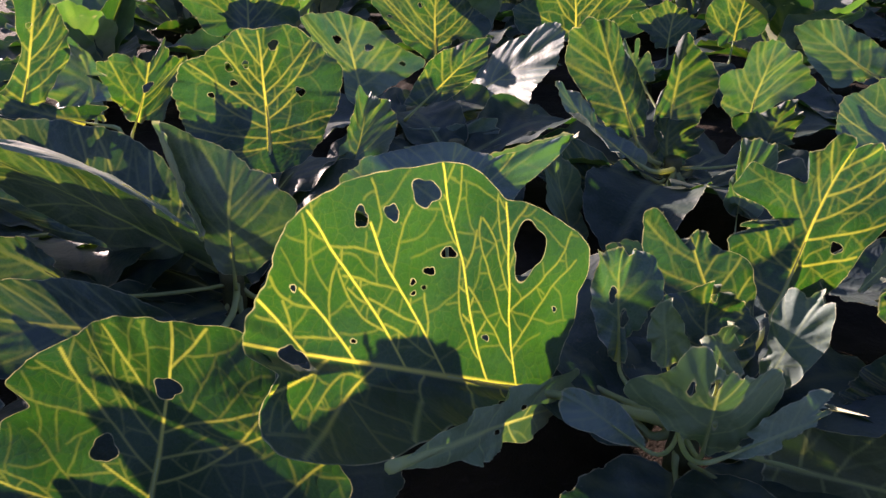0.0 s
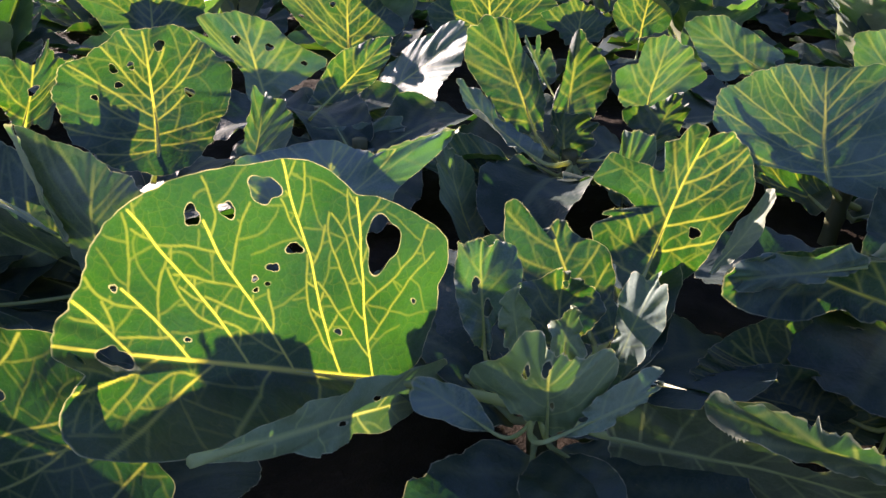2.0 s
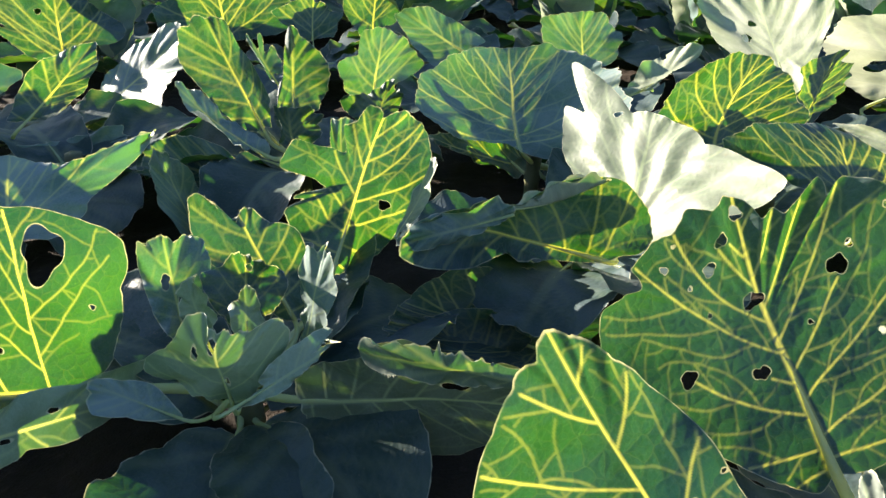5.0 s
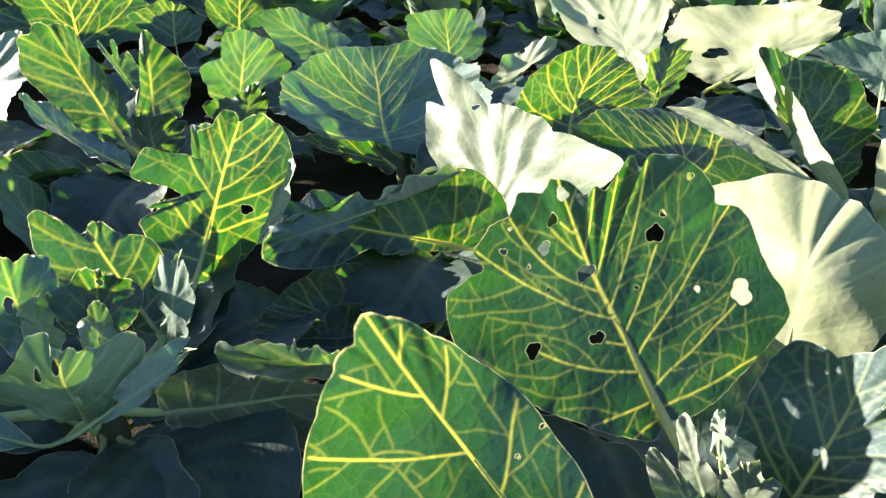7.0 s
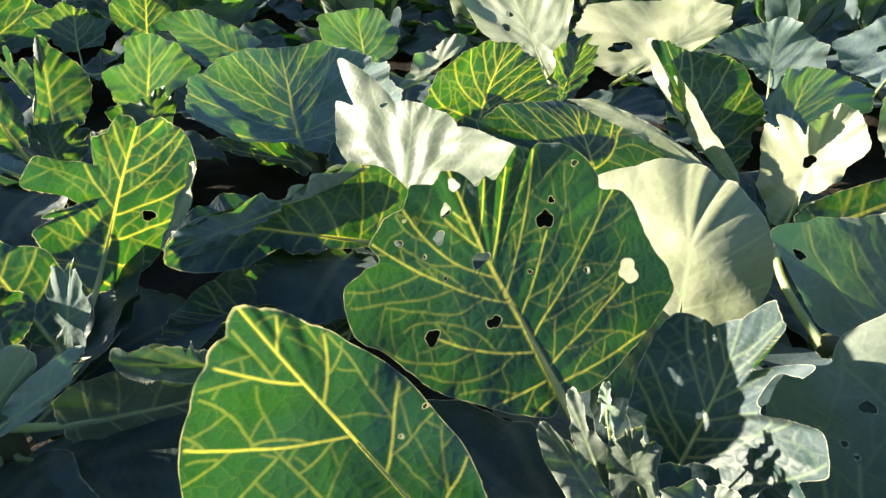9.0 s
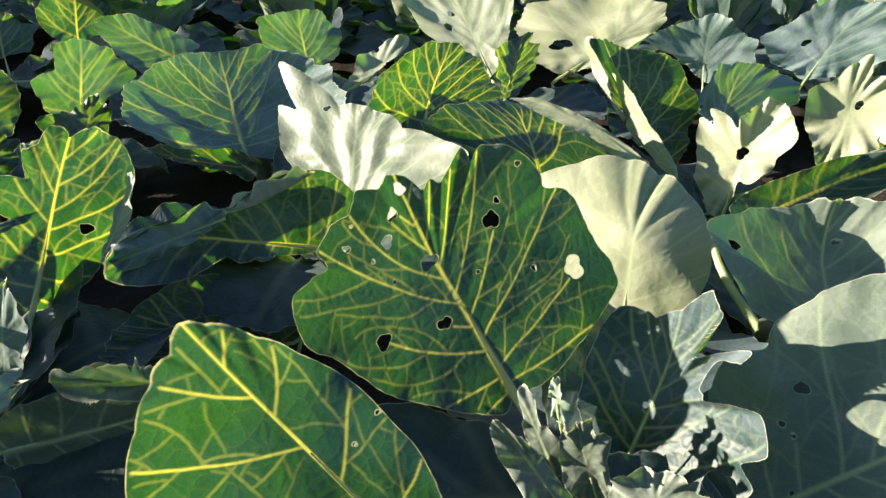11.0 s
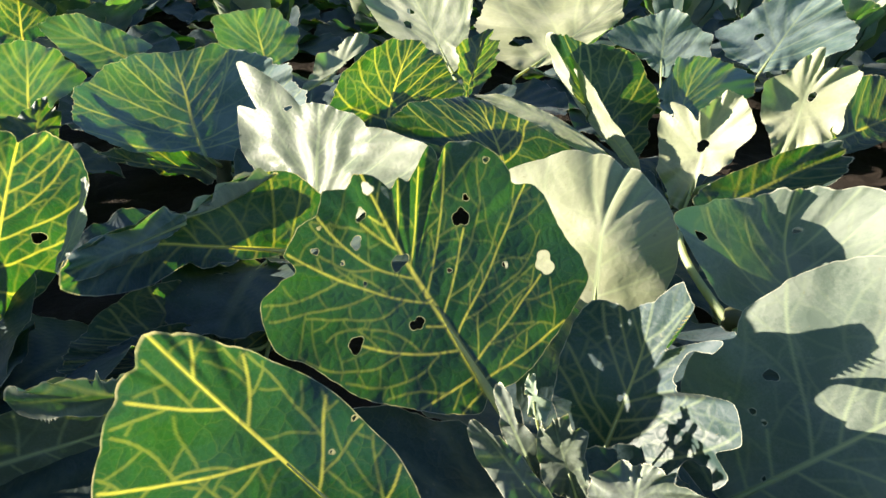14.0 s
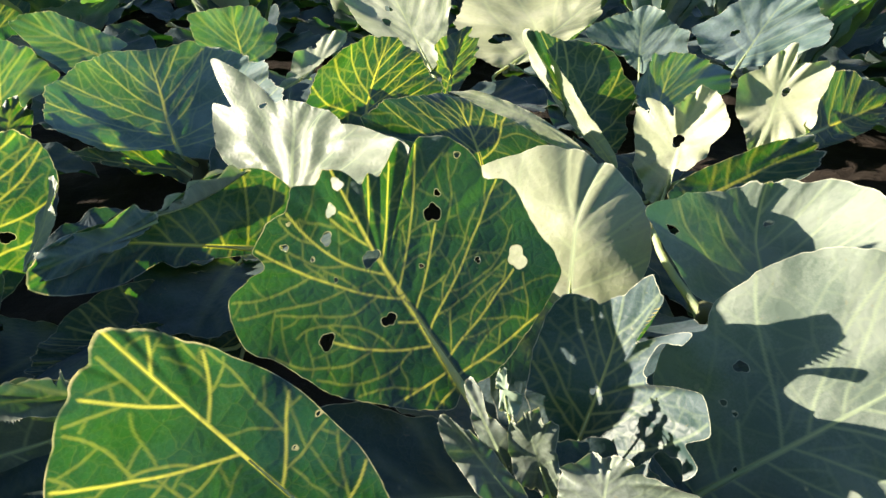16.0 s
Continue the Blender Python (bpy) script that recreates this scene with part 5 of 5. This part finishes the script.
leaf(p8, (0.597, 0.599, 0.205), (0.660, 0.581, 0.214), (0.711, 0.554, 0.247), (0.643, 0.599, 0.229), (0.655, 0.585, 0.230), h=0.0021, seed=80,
     rim=[1.28, 1.10, 0.99, 1.26, 1.03, 1.00, 1.01, 1.01, 0.97, 0.94, 0.89, 1.03, 1.19, 1.02, 0.71, 0.71, 0.99, 0.99, 0.92, 0.92, 0.87, 0.87, 1.00, 1.00, 1.05, 1.08, 0.94, 0.98, 0.87, 1.05], look_of=SUNLIT_LEAF, crown=False, rag=0.005, ruffle=0.002)
leaf(p8c, (1.252, 0.366, 0.153), (1.205, 0.495, 0.222), (1.149, 0.602, 0.251), (1.193, 0.499, 0.210), (1.215, 0.492, 0.230), h=0.002, seed=81, look_of=SUNLIT_LEAF, crown=False, rag=0.03, ruffle=0.003, puff=0.0, stout=0.1)
leaf(p9, (1.369, 0.393, 0.113), (1.383, 0.530, 0.220), (1.385, 0.628, 0.325), (1.399, 0.564, 0.200), (1.364, 0.497, 0.237), h=0.002, seed=82, look_of=SUNLIT_LEAF, crown=False, rag=0.02, ruffle=0.002, puff=0.0, stout=0.1)
# Rolled lower edge of p1's big leaf; paler material stands for sky light.
drawn_leaf(p1, (-0.021, 0.319, 0.244), (0.055, 0.448, 0.154), [(-0.006, 0.347, 0.232), (0.016, 0.383, 0.214), (0.053, 0.446, 0.182), (0.098, 0.524, 0.136), (0.152, 0.600, 0.097), (0.149, 0.585, 0.070), (0.122, 0.551, 0.069), (0.067, 0.464, 0.120), (0.025, 0.390, 0.175), (-0.002, 0.344, 0.215)],
           h=0.0015, seed=83, holes=[(0.08, 0.02, 0.0019, 0.0070), (-0.18, 0.31, 0.0023, 0.0084)], look_of=HEART_LEAF, crown=False, rag=0.012, ruffle=0.003, pairs=4)
drawn_leaf(p1, (0.189, 0.465, 0.112), (0.150, 0.480, 0.136), [(0.116, 0.488, 0.148), (0.143, 0.489, 0.155), (0.167, 0.484, 0.148), (0.181, 0.476, 0.128), (0.175, 0.469, 0.113), (0.143, 0.470, 0.126), (0.116, 0.475, 0.135)],
           h=0.0016, seed=90, look_of=SKYLIT_LEAF, rag=0.01, ruffle=0.003)
# Curled right edge of p1's eaten leaf, made lighter for the sun on it.
drawn_leaf(p1, (0.462, 0.648, 0.164), (0.496, 0.658, 0.205), [(0.523, 0.676, 0.257), (0.517, 0.651, 0.241), (0.497, 0.636, 0.207), (0.471, 0.637, 0.179), (0.474, 0.656, 0.182), (0.496, 0.675, 0.203), (0.516, 0.685, 0.230)],
           h=0.002, seed=91, look_of=GREY_LEAF, crown=False, rag=0.015, ruffle=0.002, puff=0.0005)
# Upper lip of p8's wavy leaf as its own blade, coloured for reflected sky.
drawn_leaf(p8, (0.601, 0.592, 0.200), (0.530, 0.600, 0.188), [(0.469, 0.616, 0.191), (0.493, 0.618, 0.203), (0.522, 0.609, 0.208), (0.542, 0.600, 0.213), (0.560, 0.596, 0.223), (0.580, 0.596, 0.228), (0.588, 0.594, 0.216), (0.601, 0.586, 0.213), (0.581, 0.591, 0.192), (0.545, 0.601, 0.178), (0.503, 0.603, 0.166), (0.473, 0.603, 0.168), (0.460, 0.612, 0.174)],
           h=0.0018, seed=30, look_of=SKYLIT_LEAF, crown=False, rag=0.015, ruffle=0.006, folds=(8, 0.003))
# Rolled top rim of p1's low front leaf, as a separate blade.
drawn_leaf(p1, (0.511, 0.309, 0.173), (0.415, 0.347, 0.193), [(0.354, 0.414, 0.179), (0.357, 0.396, 0.205), (0.378, 0.378, 0.215), (0.405, 0.359, 0.208), (0.449, 0.339, 0.200), (0.481, 0.324, 0.189), (0.511, 0.312, 0.165), (0.454, 0.339, 0.173), (0.404, 0.358, 0.173), (0.378, 0.376, 0.170), (0.359, 0.404, 0.167)],
           h=0.0015, seed=93, look_of=GREY_LEAF, crown=False, rag=0.012, ruffle=0.003, pairs=7, stout=0.2)

# ---------------------------------------------------------------- low outer leaves that shade the soil
LOW = random.Random(11)
# Their colour has shade put in; p1's 58 and 82 are added sun blockers.
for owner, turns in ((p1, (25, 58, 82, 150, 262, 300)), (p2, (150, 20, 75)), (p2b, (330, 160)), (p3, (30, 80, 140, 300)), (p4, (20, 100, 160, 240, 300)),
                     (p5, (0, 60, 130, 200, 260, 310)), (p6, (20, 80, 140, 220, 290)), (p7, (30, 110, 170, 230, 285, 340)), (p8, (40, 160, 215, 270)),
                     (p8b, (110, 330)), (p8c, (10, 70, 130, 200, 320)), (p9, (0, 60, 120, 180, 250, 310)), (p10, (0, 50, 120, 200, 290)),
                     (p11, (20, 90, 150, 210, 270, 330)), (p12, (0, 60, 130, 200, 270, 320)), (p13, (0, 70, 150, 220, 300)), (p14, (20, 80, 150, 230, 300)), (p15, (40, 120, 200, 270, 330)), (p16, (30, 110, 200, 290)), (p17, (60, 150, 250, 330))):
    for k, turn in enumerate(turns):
        low_leaf(owner, turn + LOW.uniform(-12, 12), LOW.uniform(0.22, 0.30), LOW.uniform(0.17, 0.23), LOW.uniform(4, 20), LOW.uniform(15, 40), 200 + k * 7 + int(turn), z0=0.05, look_of=SHADED_LEAF)


# Extra leaves added to keep sun off the soil and lower leaves, coloured dark.
low_leaf(p1, 35, 0.20, 0.18, 2, 8, 303, z0=0.03, look_of=SHADED_LEAF)
low_leaf(p1, 66, 0.30, 0.25, 13, 12, 301, z0=0.06, look_of=SHADED_LEAF)
low_leaf(p1, 110, 0.28, 0.22, 11, 12, 302, z0=0.06, look_of=SHADED_LEAF)


# ---------------------------------------------------------------- plants further off in the field
def field_plant(x, y, seed, label):
    rng = random.Random(seed)
    ob = plant(x, y, label)
    for k in range(6):
        low_leaf(ob, k * 60 + rng.uniform(-15, 15), rng.uniform(0.24, 0.32), rng.uniform(0.2, 0.26), rng.uniform(8, 28), rng.uniform(10, 40), seed * 50 + k, h=0.011, z0=0.06, look_of=SHADED_LEAF)
    # Sunny and skylit colours alternate here to paint in highlights at a distance.
    for k in range(6):
        low_leaf(ob, k * 60 + 30 + rng.uniform(-15, 15), rng.uniform(0.22, 0.28), rng.uniform(0.18, 0.25), rng.uniform(52, 72), rng.uniform(-5, 25), seed * 50 + 10 + k, h=0.009, look_of=(LEAF, SKYLIT_LEAF, SUNLIT_LEAF)[k % 3],
                 holes=[(rng.uniform(-0.6, 0.6), rng.uniform(-0.3, 0.7), 0.006, 0.007) for _ in range(3)])
    for k in range(4):
        low_leaf(ob, k * 90 + rng.uniform(-20, 20), rng.uniform(0.12, 0.17), rng.uniform(0.10, 0.14), rng.uniform(70, 82), rng.uniform(-20, 5), seed * 50 + 20 + k, h=0.009, start=0.012)
    return ob


KINDS = [field_plant(-0.55, 2.05, 1, "blue-green cabbage with open upright leaves in the field"),
         field_plant(0.05, 2.25, 2, "cabbage with wide waxy leaves standing in the row"),
         field_plant(1.05, 2.10, 3, "cabbage plant with cupped translucent leaves in the field")]
TAKEN = [Vector(ob.location).xy for ob in scene.objects if ob.name.startswith("cabbage_plant")]
FIELD = random.Random(5)
for row in range(-2, 9):
    for step in range(-3, 7):
        spot = Vector((step * 0.52 + 0.26 * (row % 2) + FIELD.uniform(-0.06, 0.06), row * 0.47 + FIELD.uniform(-0.05, 0.05)))
        clear = min((spot - q).length for q in TAKEN)
        if clear < 0.40 or (spot - Vector((0.35, 0.25))).length < 0.62:
            continue
        copy_thing(KINDS[FIELD.randrange(3)], pose(spot.x, spot.y, 0, 0, 0, FIELD.uniform(0, 360)))
